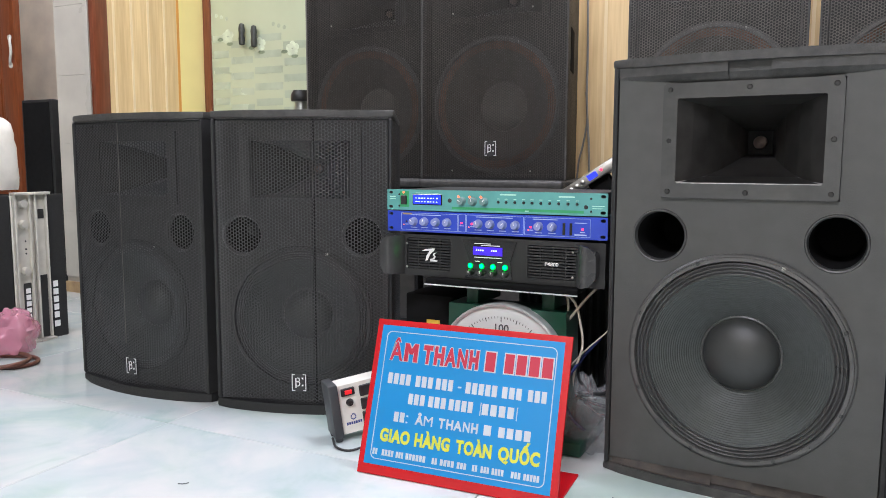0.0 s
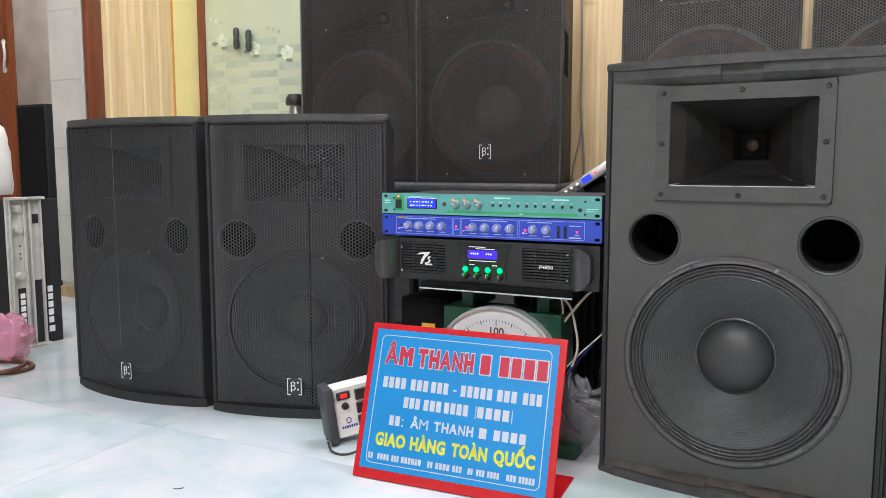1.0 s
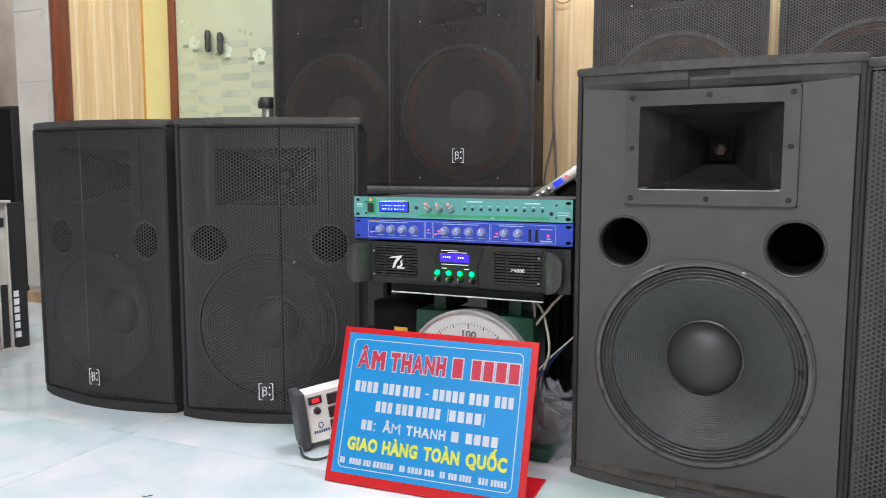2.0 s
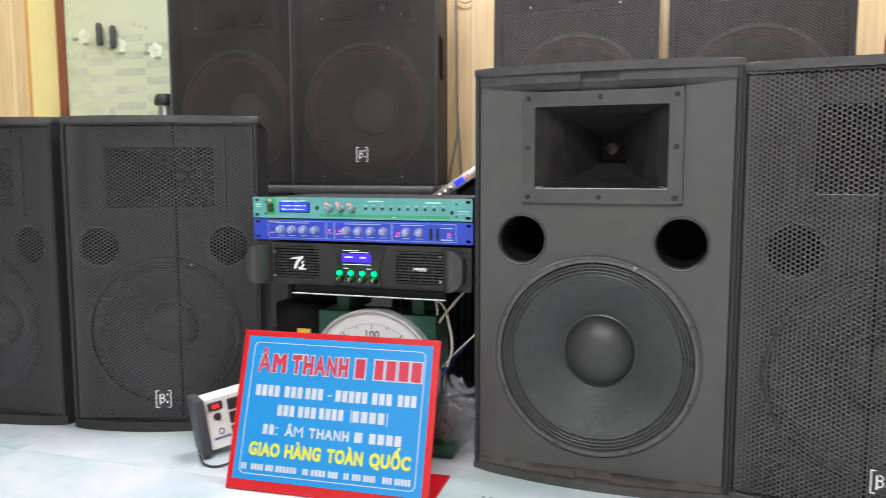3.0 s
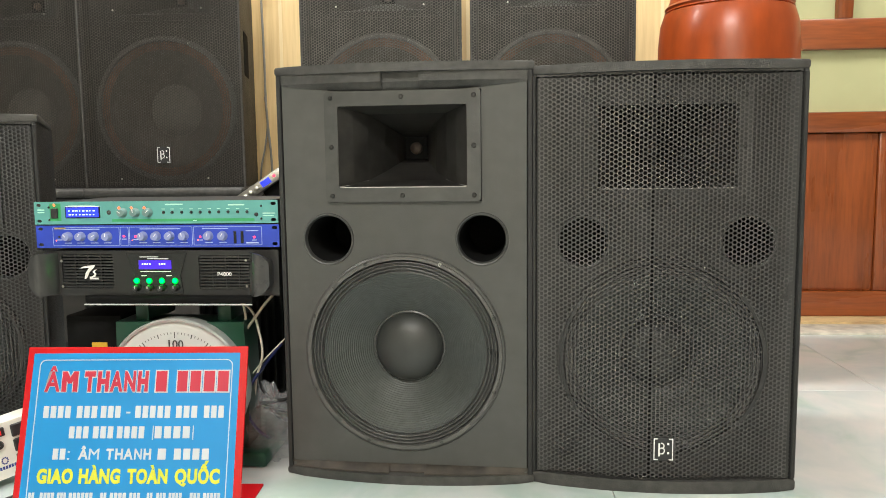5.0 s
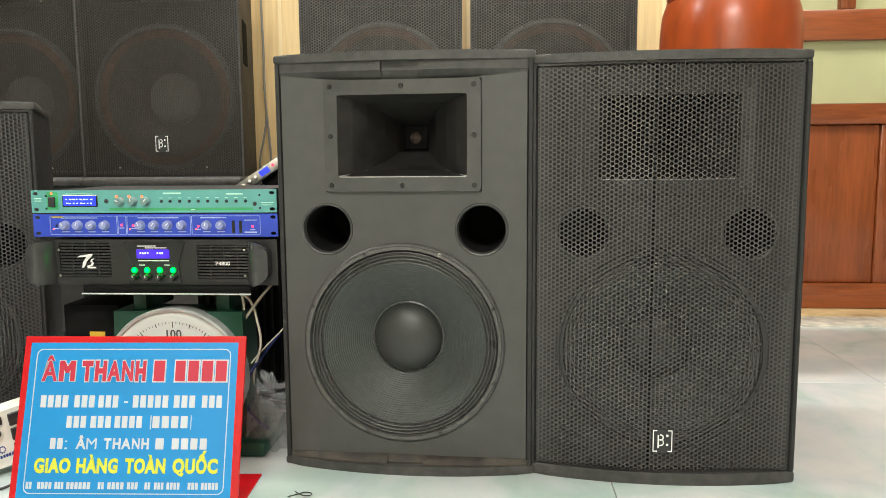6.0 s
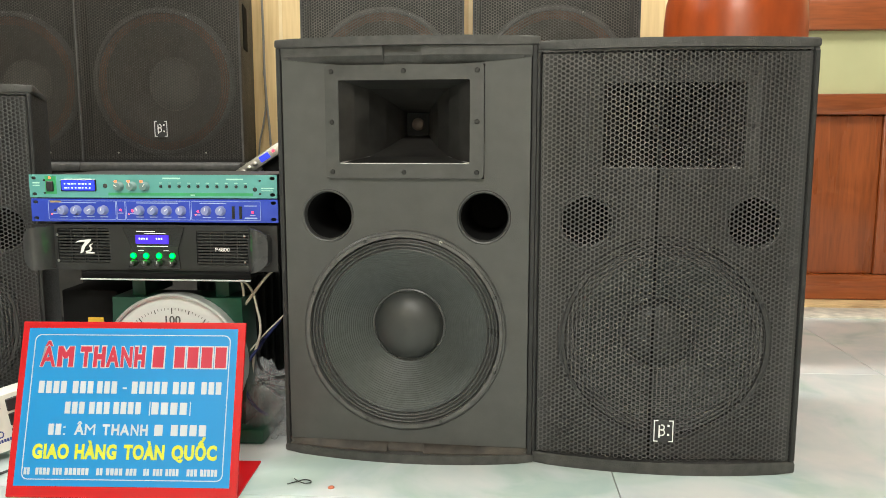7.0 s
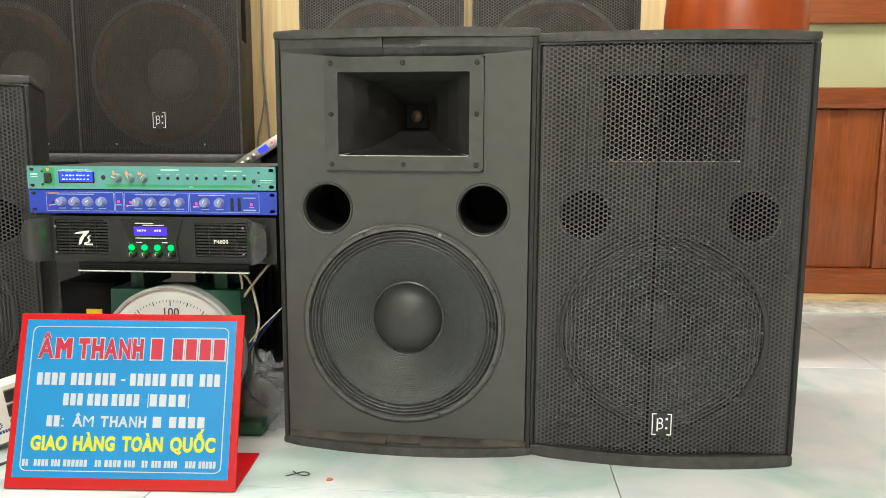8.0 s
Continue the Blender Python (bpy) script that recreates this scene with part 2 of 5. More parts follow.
def tube(points, r, name, mat, parent=None, label="", res=6):
    """A round cable or rod along smooth points, as a mesh."""
    cu = bpy.data.curves.new(name, "CURVE")
    cu.dimensions, cu.bevel_depth, cu.bevel_resolution, cu.use_fill_caps, cu.resolution_u = "3D", r, 2, True, res
    s = cu.splines.new("BEZIER")
    s.bezier_points.add(len(points) - 1)
    for b, p in zip(s.bezier_points, points):
        b.co, b.handle_left_type, b.handle_right_type = p, "AUTO", "AUTO"
    tmp = bpy.data.objects.new(name, cu)
    scene.collection.objects.link(tmp)
    me = bpy.data.meshes.new_from_object(tmp.evaluated_get(bpy.context.evaluated_depsgraph_get()))
    bpy.data.objects.remove(tmp)
    bpy.data.curves.remove(cu)
    me.materials.clear()
    me.materials.append(mat)
    for p in me.polygons:
        p.use_smooth = True
    ob = new(name, me)
    if parent is not None:
        ob.parent = parent
    return tagged(ob, label)


def text_mesh(body, fat, spread=0.0):
    cu = bpy.data.curves.new("text", "FONT")
    cu.body, cu.size, cu.offset, cu.extrude, cu.resolution_u, cu.space_character = body, 1.0, fat, 0.001, 3, 1 + spread
    tmp = bpy.data.objects.new("text", cu)
    scene.collection.objects.link(tmp)
    me = bpy.data.meshes.new_from_object(tmp.evaluated_get(bpy.context.evaluated_depsgraph_get()))
    bpy.data.objects.remove(tmp)
    bpy.data.curves.remove(cu)
    return me, np.array([v.co[:] for v in me.vertices])


def lettering(name, body, x0, x1, z0, z1, y, mat, parent, fat=0.0, depth=0.0006, rim=0.0, spread=0.0):
    """Words fitted into the box x0..x1, z0..z1 (the capitals' height) of an upright plane at y that faces -y; rim: how far the strokes spread beyond that fit."""
    me, co = text_mesh(body, fat, spread)
    lo, hi = co.min(0), co.max(0)
    caps, cap_co = text_mesh("H", fat)
    bpy.data.meshes.remove(caps)
    lo[1], hi[1] = cap_co[:, 1].min(), cap_co[:, 1].max()
    if rim:
        bpy.data.meshes.remove(me)
        me, co = text_mesh(body, fat + rim, spread)
    u = (co - lo) / np.maximum(hi - lo, 1e-9)
    for v, (a, b, c) in zip(me.vertices, u):
        v.co = (x0 + a * (x1 - x0), y - c * depth, z0 + b * (z1 - z0))
    me.name = name
    me.shade_flat()
    me.materials.clear()
    me.materials.append(mat)
    ob = new(name, me)
    ob.parent = parent
    return ob


def screw(bm, x, y, z, r, proud=0.002):
    bm_lathe(bm, [(0.0005, -proud), (r * 0.75, -proud), (r, -proud * 0.4), (r, 0.001)], 12, (x, y, z))


def perforated(name, x0, x1, z0, z1, pitch, front, mat, hole=0.42, lip=0.0010):
    """A sheet of hexagonal holes; front(x) gives the sheet's y at each x."""
    dx = pitch * 0.8660254
    nx, nz = round((x1 - x0) / dx), round((z1 - z0) / pitch - 0.5)
    kx, kz = (x1 - x0) / nx / dx, (z1 - z0) / (nz + 0.5) / pitch
    i, j = np.meshgrid(np.arange(nx), np.arange(nz))
    cx = x0 + (i + 0.5).ravel() * dx * kx
    cz = z0 + (j + 0.5 + 0.5 * (i % 2)).ravel() * pitch * kz
    a = np.radians(60 * np.arange(6))
    out_x, out_z = cx[:, None] + pitch / math.sqrt(3) * np.cos(a) * kx, cz[:, None] + pitch / math.sqrt(3) * np.sin(a) * kz
    in_x, in_z = cx[:, None] + pitch * hole * np.cos(a), cz[:, None] + pitch * hole * np.sin(a)
    n = len(cx)
    co = np.empty((n, 18, 3))
    co[:, :6, 0], co[:, :6, 2] = out_x, out_z
    co[:, 6:12, 0], co[:, 6:12, 2] = in_x, in_z
    co[:, 12:, 0], co[:, 12:, 2] = in_x, in_z
    co[:, :, 1] = front(co[:, :, 0])
    co[:, 12:, 1] += lip
    k = np.arange(6)
    q1 = np.stack([k, (k + 1) % 6, 6 + (k + 1) % 6, 6 + k], 1)
    quads = np.concatenate([q1, q1 + 6])
    quads[6:] = np.stack([6 + k, 6 + (k + 1) % 6, 12 + (k + 1) % 6, 12 + k], 1)
    faces = (np.arange(n)[:, None, None] * 18 + quads[None]).reshape(-1, 4)
    me = bpy.data.meshes.new(name)
    me.from_pydata(co.reshape(-1, 3).tolist(), [], faces.tolist())
    me.materials.append(mat)
    return me


# ---- the room ----
WALL_Y, LEFT_X, NOOK_Y = 2.25, -2.66, 1.6
setting("floor", box(-4.9, 2.8, -3.4, 2.75, -0.12, -0.0045), GROUT)
setting("ceiling", box(-4.9, 2.8, -3.4, 2.75, CEIL, CEIL + 0.1), CEILING)
setting("wall_south", box(-4.9, 2.8, -3.5, -3.4, 0, CEIL), WALLPAINT)
# unseen side walls, coloured dark to dim what the speaker fronts reflect
setting("wall_east", box(2.8, 2.9, -3.5, 2.75, 0, CEIL), DARK_WALL)
setting("wall_west", box(-5.0, -4.9, -3.5, 2.75, 0, CEIL), DARK_WALL)
setting("wall_nook", box(-4.9, -2.92, 2.6, 2.75, 0, CEIL), BEIGE)
DX0, DX1 = 0.93, 2.2
GX0, GX1 = -2.615, -1.55
setting("wall_north_panelled", box(GX1 + 0.06, DX0, WALL_Y, WALL_Y + 0.12, 0, CEIL), CREAM_WOOD)
setting("wall_north_right", box(DX1, 2.8, WALL_Y, WALL_Y + 0.12, 0, CEIL), WALLPAINT)
setting("wall_north_over_door", box(DX0, DX1, WALL_Y, WALL_Y + 0.12, 2.2, CEIL), WALLPAINT)
setting("wall_north_over_glass", box(LEFT_X, GX1 + 0.06, WALL_Y, WALL_Y + 0.12, 2.2, CEIL), WALLPAINT)
setting("wall_behind_doors", box(-2.6, 2.8, 2.62, 2.75, 0, CEIL), WALLPAINT)
part_wall = setting("wall_partition", box(-2.90, LEFT_X - 0.004, NOOK_Y + 0.006, 2.6, 0, CEIL), WALLPAINT)
cladding = setting("wall_cladding_left", box(LEFT_X - 0.004, LEFT_X, NOOK_Y + 0.066, 2.07, 0, CEIL), CREAM_WOOD, "cream wood-grain wall panel with pale vertical lines", "wall panel")
for i in range(4):
    y = NOOK_Y + 0.098 + 0.096 * i
    part("panel_strip", box(LEFT_X, LEFT_X + 0.002, y, y + 0.012, 0, CEIL - 0.01), CREAM_LINE, cladding)
setting("wall_yellow_strip", box(LEFT_X - 0.004, LEFT_X, 2.085, WALL_Y, 0, CEIL), YELLOW)
setting("trim_orange", box(LEFT_X - 0.004, LEFT_X + 0.001, 2.07, 2.085, 0, CEIL), ORANGE)
north_lines = setting("wall_north_lines", box(GX1 + 0.07, GX1 + 0.082, WALL_Y - 0.002, WALL_Y, 0, CEIL - 0.01), CREAM_LINE)
for i in range(1, 20):
    x = GX1 + 0.07 + 0.12 * i
    part("panel_strip", box(x, x + 0.012, WALL_Y - 0.002, WALL_Y, 0, CEIL - 0.01), CREAM_LINE, north_lines)
setting("post_corner", box(LEFT_X - 0.018, LEFT_X + 0.012, NOOK_Y - 0.012, NOOK_Y + 0.064, 0, CEIL, bevel=0.005), POSTWOOD, "red-brown lacquered wooden corner post", "door post")
# tiled end of the partition, one slab per row
pier = setting("wall_tiled_pier", box(-2.90, LEFT_X - 0.024, NOOK_Y, NOOK_Y + 0.006, 0, CEIL), TILEWALL)
for i in range(10):
    part("tile", box(-2.90, LEFT_X - 0.026, NOOK_Y - 0.006, NOOK_Y, 0.072 + 0.295 * i, 0.072 + 0.295 * i + 0.294, bevel=0.0005, seg=1), TILEWALL, pier)
setting("trim_pier_edge", box(LEFT_X - 0.055, LEFT_X - 0.026, NOOK_Y - 0.010, NOOK_Y - 0.006, 0.05, CEIL, bevel=0.001, seg=1), TILEWALL, "pale edge trim of the tiled pier", "trim")
setting("baseboard_pier", box(-2.90, LEFT_X - 0.026, NOOK_Y - 0.012, NOOK_Y, 0, 0.048), TAN)


def framed_opening(name, x0, x1, y, z_top, label):
    t = tagged(new(name), label, "door", "", "structure")
    t.matrix_basis = pose(0, y, 0)
    return t


# glazed door on the left of the back wall: frosted panes with etched stripes
door_l = framed_opening("door_1", GX0, GX1, WALL_Y, 2.2, "wooden door with a frosted glass pane etched with stripes")
for x0, x1 in ((LEFT_X + 0.002, GX0), (GX1, GX1 + 0.06)):
    part("stile", box(x0, x1, -0.008, 0.05, 0, 2.2, bevel=0.003), POSTWOOD, door_l)
part("rail", box(GX0, GX1, -0.02, 0.04, 2.1, 2.2, bevel=0.006), REDWOOD_H, door_l)
part("rail", box(GX0, GX1, -0.02, 0.04, 0.0, 0.22, bevel=0.006), REDWOOD_H, door_l)
pane = part("pane", box(GX0, GX1, 0.005, 0.013, 0.22, 2.1), FROST, door_l, "frosted pale green glass")
# etched stripes in four columns, each stepped half a period from the next
rnd = random.Random(4)
for x0, x1, top in ((-2.606, -2.500, 1.205), (-2.496, -2.352, 1.172), (-2.348, -2.180, 1.192), (-2.176, -2.000, 1.152), (-1.996, -1.820, 1.192)):
    for k in range(12):
        z = top - 0.0755 * k - 0.004 * rnd.random()
        part("etched_stripe", box(x0 + 0.008 * rnd.random(), x1 - 0.006 * rnd.random(), 0.0044, 0.005, z - 0.032 - 0.004 * rnd.random(), z), FROST_CLEAR, pane)
for cx, cz in ((-2.510, 1.195), (-2.315, 1.145), (-2.120, 1.115)):
    for i in range(5):
        a = radians(72 * i + 20)
        part("etched_petal", lathe([(0.001, -0.0006), (0.012, -0.0004), (0.017, 0.0)], 10, (cx + 0.022 * math.cos(a), 0.0040, cz + 0.019 * math.sin(a))), FROST_MARK, pane)
    for dx, dz in ((-0.048, -0.012), (0.012, -0.036)):
        part("etched_leaf", lathe([(0.001, -0.0005), (0.009, -0.0004), (0.013, 0.0)], 10), FROST_LEAF, pane, at=Matrix.Translation((cx + dx, 0.0040, cz + dz)) @ Matrix.Diagonal((1.5, 1, 0.7, 1)))
for cx, cz in ((-2.58, 1.300), (-2.23, 1.235)):
    for i in range(3):
        part("etched_dot", lathe([(0.001, -0.0008), (0.010, 0.0)], 10, (cx + 0.032 * i, 0.0042, cz - 0.010 * i)), FROST_CLEAR, pane)
for x, z in ((-2.402, 1.143), (-2.328, 1.128)):
    part("door_pull", lathe([(0.002, 0.0), (0.013, 0.004), (0.016, 0.03), (0.013, 0.05), (0.016, 0.075), (0.012, 0.10), (0.002, 0.105)], 14, (x, -0.02, z), "z"), PULL, door_l, "dark ridged door pull")

# panelled door on the right
door_r = framed_opening("door_2", DX0, DX1, WALL_Y - 0.05, 2.2, "red-brown lacquered panelled door with frosted panes")
part("stile", box(DX0, DX0 + 0.09, -0.03, 0.05, 0.0145, 2.2, bevel=0.006), REDWOOD, door_r)
part("stile", box(DX1 - 0.09, DX1, -0.03, 0.05, 0.0145, 2.2, bevel=0.006), REDWOOD, door_r)
for za, zb in ((0.0145, 0.108), (0.688, 0.763), (0.984, 1.091), (1.5, 1.58), (2.1, 2.2)):
    part("rail", box(DX0 + 0.09, DX1 - 0.09, -0.025, 0.04, za, zb, bevel=0.008), REDWOOD_H, door_r)
for x0, x1 in ((DX0 + 0.09, 1.575), (1.645, DX1 - 0.09)):
    part("panel", box(x0, x1, -0.004, 0.02, 0.108, 0.688, bevel=0.008), REDWOOD, door_r)
part("stile", box(1.575, 1.645, -0.012, 0.04, 0.108, 0.688, bevel=0.006), REDWOOD, door_r)
part("pane", box(DX0 + 0.09, DX1 - 0.09, 0.005, 0.011, 0.763, 0.984), FROST_WARM, door_r, "frosted yellowish green glass")
part("pane", box(DX0 + 0.09, DX1 - 0.09, 0.005, 0.011, 1.091, 1.5), FROST_WARM, door_r, "frosted yellowish green glass")
part("pane", box(DX0 + 0.09, DX1 - 0.09, 0.005, 0.011, 1.58, 2.1), FROST_WARM, door_r, "frosted yellowish green glass")
part("mullion", box(1.405, 1.46, -0.022, 0.035, 1.091, 1.5, bevel=0.006), REDWOOD, door_r)
setting("door_sill", box(DX0, DX1, 1.925, 2.075, -0.004, 0.006, bevel=0.002), STONE, "grey marble door sill", "sill")
setting("threshold", box(DX0, DX1, 2.0752, 2.255, -0.004, 0.014), TAN, "worn tan threshold", "threshold")

# assumed lamps on the ceiling, out of view
LAMP = material("white_lamp_diffuser", (1.0, 1.0, 0.98), 0.5, emit=6.0)
HOUSING = material("white_lamp_housing", (0.8, 0.8, 0.8), 0.5)
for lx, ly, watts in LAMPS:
    t = thing("ceiling_lamp", pose(lx, ly, CEIL), "assumed white ceiling tube lamp, out of view, switched on", "lamp", "ceiling lamps")
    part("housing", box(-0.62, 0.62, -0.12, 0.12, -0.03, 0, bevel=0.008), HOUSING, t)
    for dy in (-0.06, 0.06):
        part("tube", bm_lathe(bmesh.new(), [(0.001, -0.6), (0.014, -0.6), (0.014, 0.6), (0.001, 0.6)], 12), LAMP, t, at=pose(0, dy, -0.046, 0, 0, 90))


# ---- loudspeakers ----
def bow(w, sag):
    return lambda x: -sag * (1 - (2 * x / w) ** 2)


def plan(w, d, back, sag, n=14, grow=0.0):
    f = bow(w, sag)
    front = [(-w / 2 + w * i / n, f(-w / 2 + w * i / n) - grow) for i in range(n + 1)]
    return front + [(w / 2, 0.02), (back / 2, d), (-back / 2, d), (-w / 2, 0.02)]


def woofer(parent, z, r, y, cone_mat, ring_mat, x=0.0, cap_mat=None, deep=0.055, rim_mat=None):
    """A cone driver: frame, four gasket arcs, ridged surround, ribbed cone, dust cap and screws."""
    t = part("woofer", lathe([(r, 0.0), (r * 0.998, -0.004), (r * 0.985, -0.0065), (r * 0.955, -0.0075), (r * 0.935, -0.007), (r * 0.925, -0.003), (r * 0.922, 0.006)], 72, (x, y, z)), rim_mat or FRAME, parent, "charcoal driver frame")
    for k in range(4):
        b = bmesh.new()
        rings = []
        n = 22
        for i in range(n + 1):
            a = radians(47 + 90 * k + 86 * i / n)
            thin = 0.35 if i in (0, n) else 1.0
            prof = ((0.932, -0.005), (0.936, -0.0075 - 0.0030 * thin), (0.966, -0.0075 - 0.0030 * thin), (0.974, -0.005))
            rings.append([b.verts.new((x + r * q * math.cos(a), y + d, z + r * q * math.sin(a))) for q, d in prof])
        for p, q in zip(rings, rings[1:]):
            for i in range(3):
                b.faces.new((p[i], p[i + 1], q[i + 1], q[i]))
        b.faces.new(rings[0][::-1])
        b.faces.new(rings[-1])
        part("gasket", b, rim_mat or GASKET, t, "raised gasket arc")
    prof = []
    for i in range(41):
        u = i / 40
        prof.append((r * (0.925 - 0.115 * u), -0.002 - 0.0042 * abs(math.sin(u * math.pi * 3.5)) * (1 - 0.25 * u)))
    part("surround", lathe(prof, 72, (x, y, z)), ring_mat, t, "ridged surround")
    prof = []
    for i in range(151):
        u = i / 150
        prof.append((r * (0.81 - 0.45 * u), -0.004 + (deep + 0.004) * u ** 1.06 + 0.0005 * math.sin(u * 24 * 2 * math.pi) * (1 - u * 0.5)))
    part("cone", lathe(prof, 72, (x, y, z)), cone_mat, t, "dark paper cone with fine ribs")
    prof = [(r * 0.365, deep)] + [(r * 0.352 * math.cos(radians(a)), deep - 0.001 - 0.034 * math.sin(radians(a))) for a in range(0, 90, 9)] + [(0.0006, deep - 0.035)]
    part("dust_cap", lathe(prof, 48, (x, y, z)), cap_mat or CAP, t, "domed dust cap")
    part("cap_ring", lathe([(r * 0.374, deep), (r * 0.374, deep - 0.0025), (r * 0.360, deep - 0.004), (r * 0.350, deep - 0.0025)], 48, (x, y, z)), CAP_RING if cap_mat is None else cap_mat, t)
    for k in range(8):
        a = radians(22.5 + 45 * k)
        b = bmesh.new()
        screw(b, x + r * 0.958 * math.cos(a), y - 0.0085, z + r * 0.958 * math.sin(a), 0.0042)
        part("bolt", b, STEEL if k == 1 else DARK_SCREW, t)
    return t


def horn(parent, zc, hw, hh, y, mw, mh, worn=True, flange=None):
    """A horn: bolted flange, a wide outer flare with a crease, then a narrow inner flare to the throat."""
    t = part("horn", plate(rounded_rect(-hw, hw, zc - hh, zc + hh, 0.006), [rounded_rect(-mw, mw, zc - mh, zc + mh, 0.003, 2)], y - 0.009, y + 0.004), flange or HORN, parent, "black horn with a rectangular mouth")
    fw, fh, fd = 0.63 * mw, 0.84 * mh, 0.045
    stages = [(mw, mh, -0.006), (0.81 * mw, 0.92 * mh, 0.018), (fw, fh, fd), (0.42 * mw, 0.62 * mh, 0.085), (0.27 * mw, 0.42 * mh, 0.125), (0.021, 0.021, 0.160)]
    b = bmesh.new()
    rings = [[b.verts.new((sx * w2, y + d, zc + sz * h2)) for sx, sz in ((-1, -1), (1, -1), (1, 1), (-1, 1))] for w2, h2, d in stages]
    for p, q in zip(rings, rings[1:]):
        for i in range(4):
            b.faces.new((p[i], q[i], q[(i + 1) % 4], p[(i + 1) % 4]))
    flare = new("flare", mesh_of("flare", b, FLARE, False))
    flare.parent = t
    # pale strips paint the light on the worn lip and lower corners
    if worn:
        part("worn_lit_lip", box(-mw + 0.002, mw - 0.002, y - 0.0096, y - 0.003, zc - mh - 0.0006, zc - mh + 0.0008, bevel=0.0005, seg=1), WORN_LIT_EDGE, flare, "worn lower lip, painted pale for the light it catches")
    for sx in (-1, 1) if worn else ():
        b = bmesh.new()
        tops = []
        for i in range(4):
            u = i / 3
            w2, h2 = mw + (fw - mw) * u, mh + (fh - mh) * u
            g, yy = 0.0011 * (1 - u * 0.75), y - 0.006 + (fd + 0.006) * u
            tops.append([b.verts.new(p) for p in ((sx * w2, yy, zc - h2 + 2 * g), (sx * (w2 - g), yy, zc - h2 + g), (sx * (w2 - 2 * g), yy, zc - h2))])
        for p, q in zip(tops, tops[1:]):
            for i in range(2):
                b.faces.new((p[i], q[i], q[i + 1], p[i + 1]))
        part("worn_lit_corner", b, WORN_LIT_EDGE, flare)
    # a near-black disc deepens the shade at the throat
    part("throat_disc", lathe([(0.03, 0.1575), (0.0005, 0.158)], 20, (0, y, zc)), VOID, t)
    part("throat", lathe([(0.0125, 0.157), (0.011, 0.149), (0.006, 0.1455), (0.0005, 0.144)], 20, (0, y, zc)), COPPER, t, "tarnished metal throat plug")
    for sx, sz in ((-1, -1), (0, -1), (1, -1), (-1, 0), (1, 0), (-1, 1), (0, 1), (1, 1)):
        b = bmesh.new()
        screw(b, sx * (hw - 0.012), y - 0.009, zc + sz * (hh - 0.011), 0.0045)
        part("bolt", b, DARK_SCREW, t)
    return t


def badge(parent, x, z, y, s):
    """A white square-bracketed emblem on a black plate, drawn as plain shapes."""
    b = box(x - s * 0.52, x + s * 0.52, y - 0.002, y, z - s * 0.6, z + s * 0.6, bevel=0.0006, seg=1)
    t = part("badge", b, PLASTIC, parent, "black badge with a white bracketed emblem")
    e = y - 0.0026
    w = s * 0.045
    for sx in (-1, 1):
        b = bmesh.new()
        a, c = sorted((x + sx * s * 0.47, x + sx * (s * 0.47 - w)))
        bm_box(b, a, c, e, y - 0.002, z - s * 0.55, z + s * 0.55)
        a, c = sorted((x + sx * (s * 0.47 - w), x + sx * s * 0.26))
        for zz in (z - s * 0.55, z + s * 0.55 - w):
            bm_box(b, a, c, e, y - 0.002, zz, zz + w)
        part("emblem_bracket", b, WHITE_PRINT, t)
    b = bmesh.new()
    bm_box(b, x - s * 0.24, x - s * 0.17, e, y - 0.002, z - s * 0.36, z + s * 0.3)
    for zz, r in ((z + s * 0.18, s * 0.13), (z - s * 0.08, s * 0.15)):
        n = 12
        for i in range(n):
            a = radians(-110 + 220 * i / n)
            px, pz = x - s * 0.10 + r * math.cos(a), zz + r * math.sin(a)
            bm_box(b, px - w * 0.6, px + w * 0.6, e, y - 0.002, pz - w * 0.6, pz + w * 0.6)
    for zz in (z + s * 0.28, z - s * 0.18):
        bm_box(b, x + s * 0.18, x + s * 0.28, e, y - 0.002, zz - s * 0.06, zz + s * 0.05)
    part("emblem_shape", b, WHITE_PRINT, t)
    return t


def fold(w, sag, xf):
    """The front of a grille bent forward to xf, where a reflection's edge is shaped as a soft crease."""
    def front(x):
        u = np.where(x < xf, (xf - x) / (xf + w / 2), (x - xf) / (w / 2 - xf))
        return -sag * (1 - np.clip(u, 0, 1) ** 1.25)
    return front


def lip(w, sag, z_cap, z_edge, z_side, z_mid):
    """A bowed lip against a cap; its free face slopes back to the baffle, and a finger notch is cut in its middle."""
    f = bow(w, sag - 0.006)
    b = bmesh.new()
    for xa, xb, cut, n in ((-w / 2 + 0.004, -0.034, 0.0, 10), (-0.034, 0.034, 0.009, 4), (0.034, w / 2 - 0.004, 0.0, 10)):
        rings = []
        for i in range(n + 1):
            x = xa + (xb - xa) * i / n
            y, zb = f(x) + cut, z_side + (z_mid - z_side) * f(x) / f(0)
            k = 0.0012 if z_edge > z_cap else -0.0012
            rings.append([b.verts.new(q) for q in ((x, y, z_cap), (x, y, z_edge - k), (x, y + 0.0012, z_edge), (x, -0.0035, zb), (x, 0.008, zb), (x, 0.008, z_cap))])
        for p, q in zip(rings, rings[1:]):
            for i in range(6):
                b.faces.new((p[i], q[i], q[(i + 1) % 6], p[(i + 1) % 6]))
        b.faces.new(rings[0])
        b.faces.new(rings[-1][::-1])
    return b


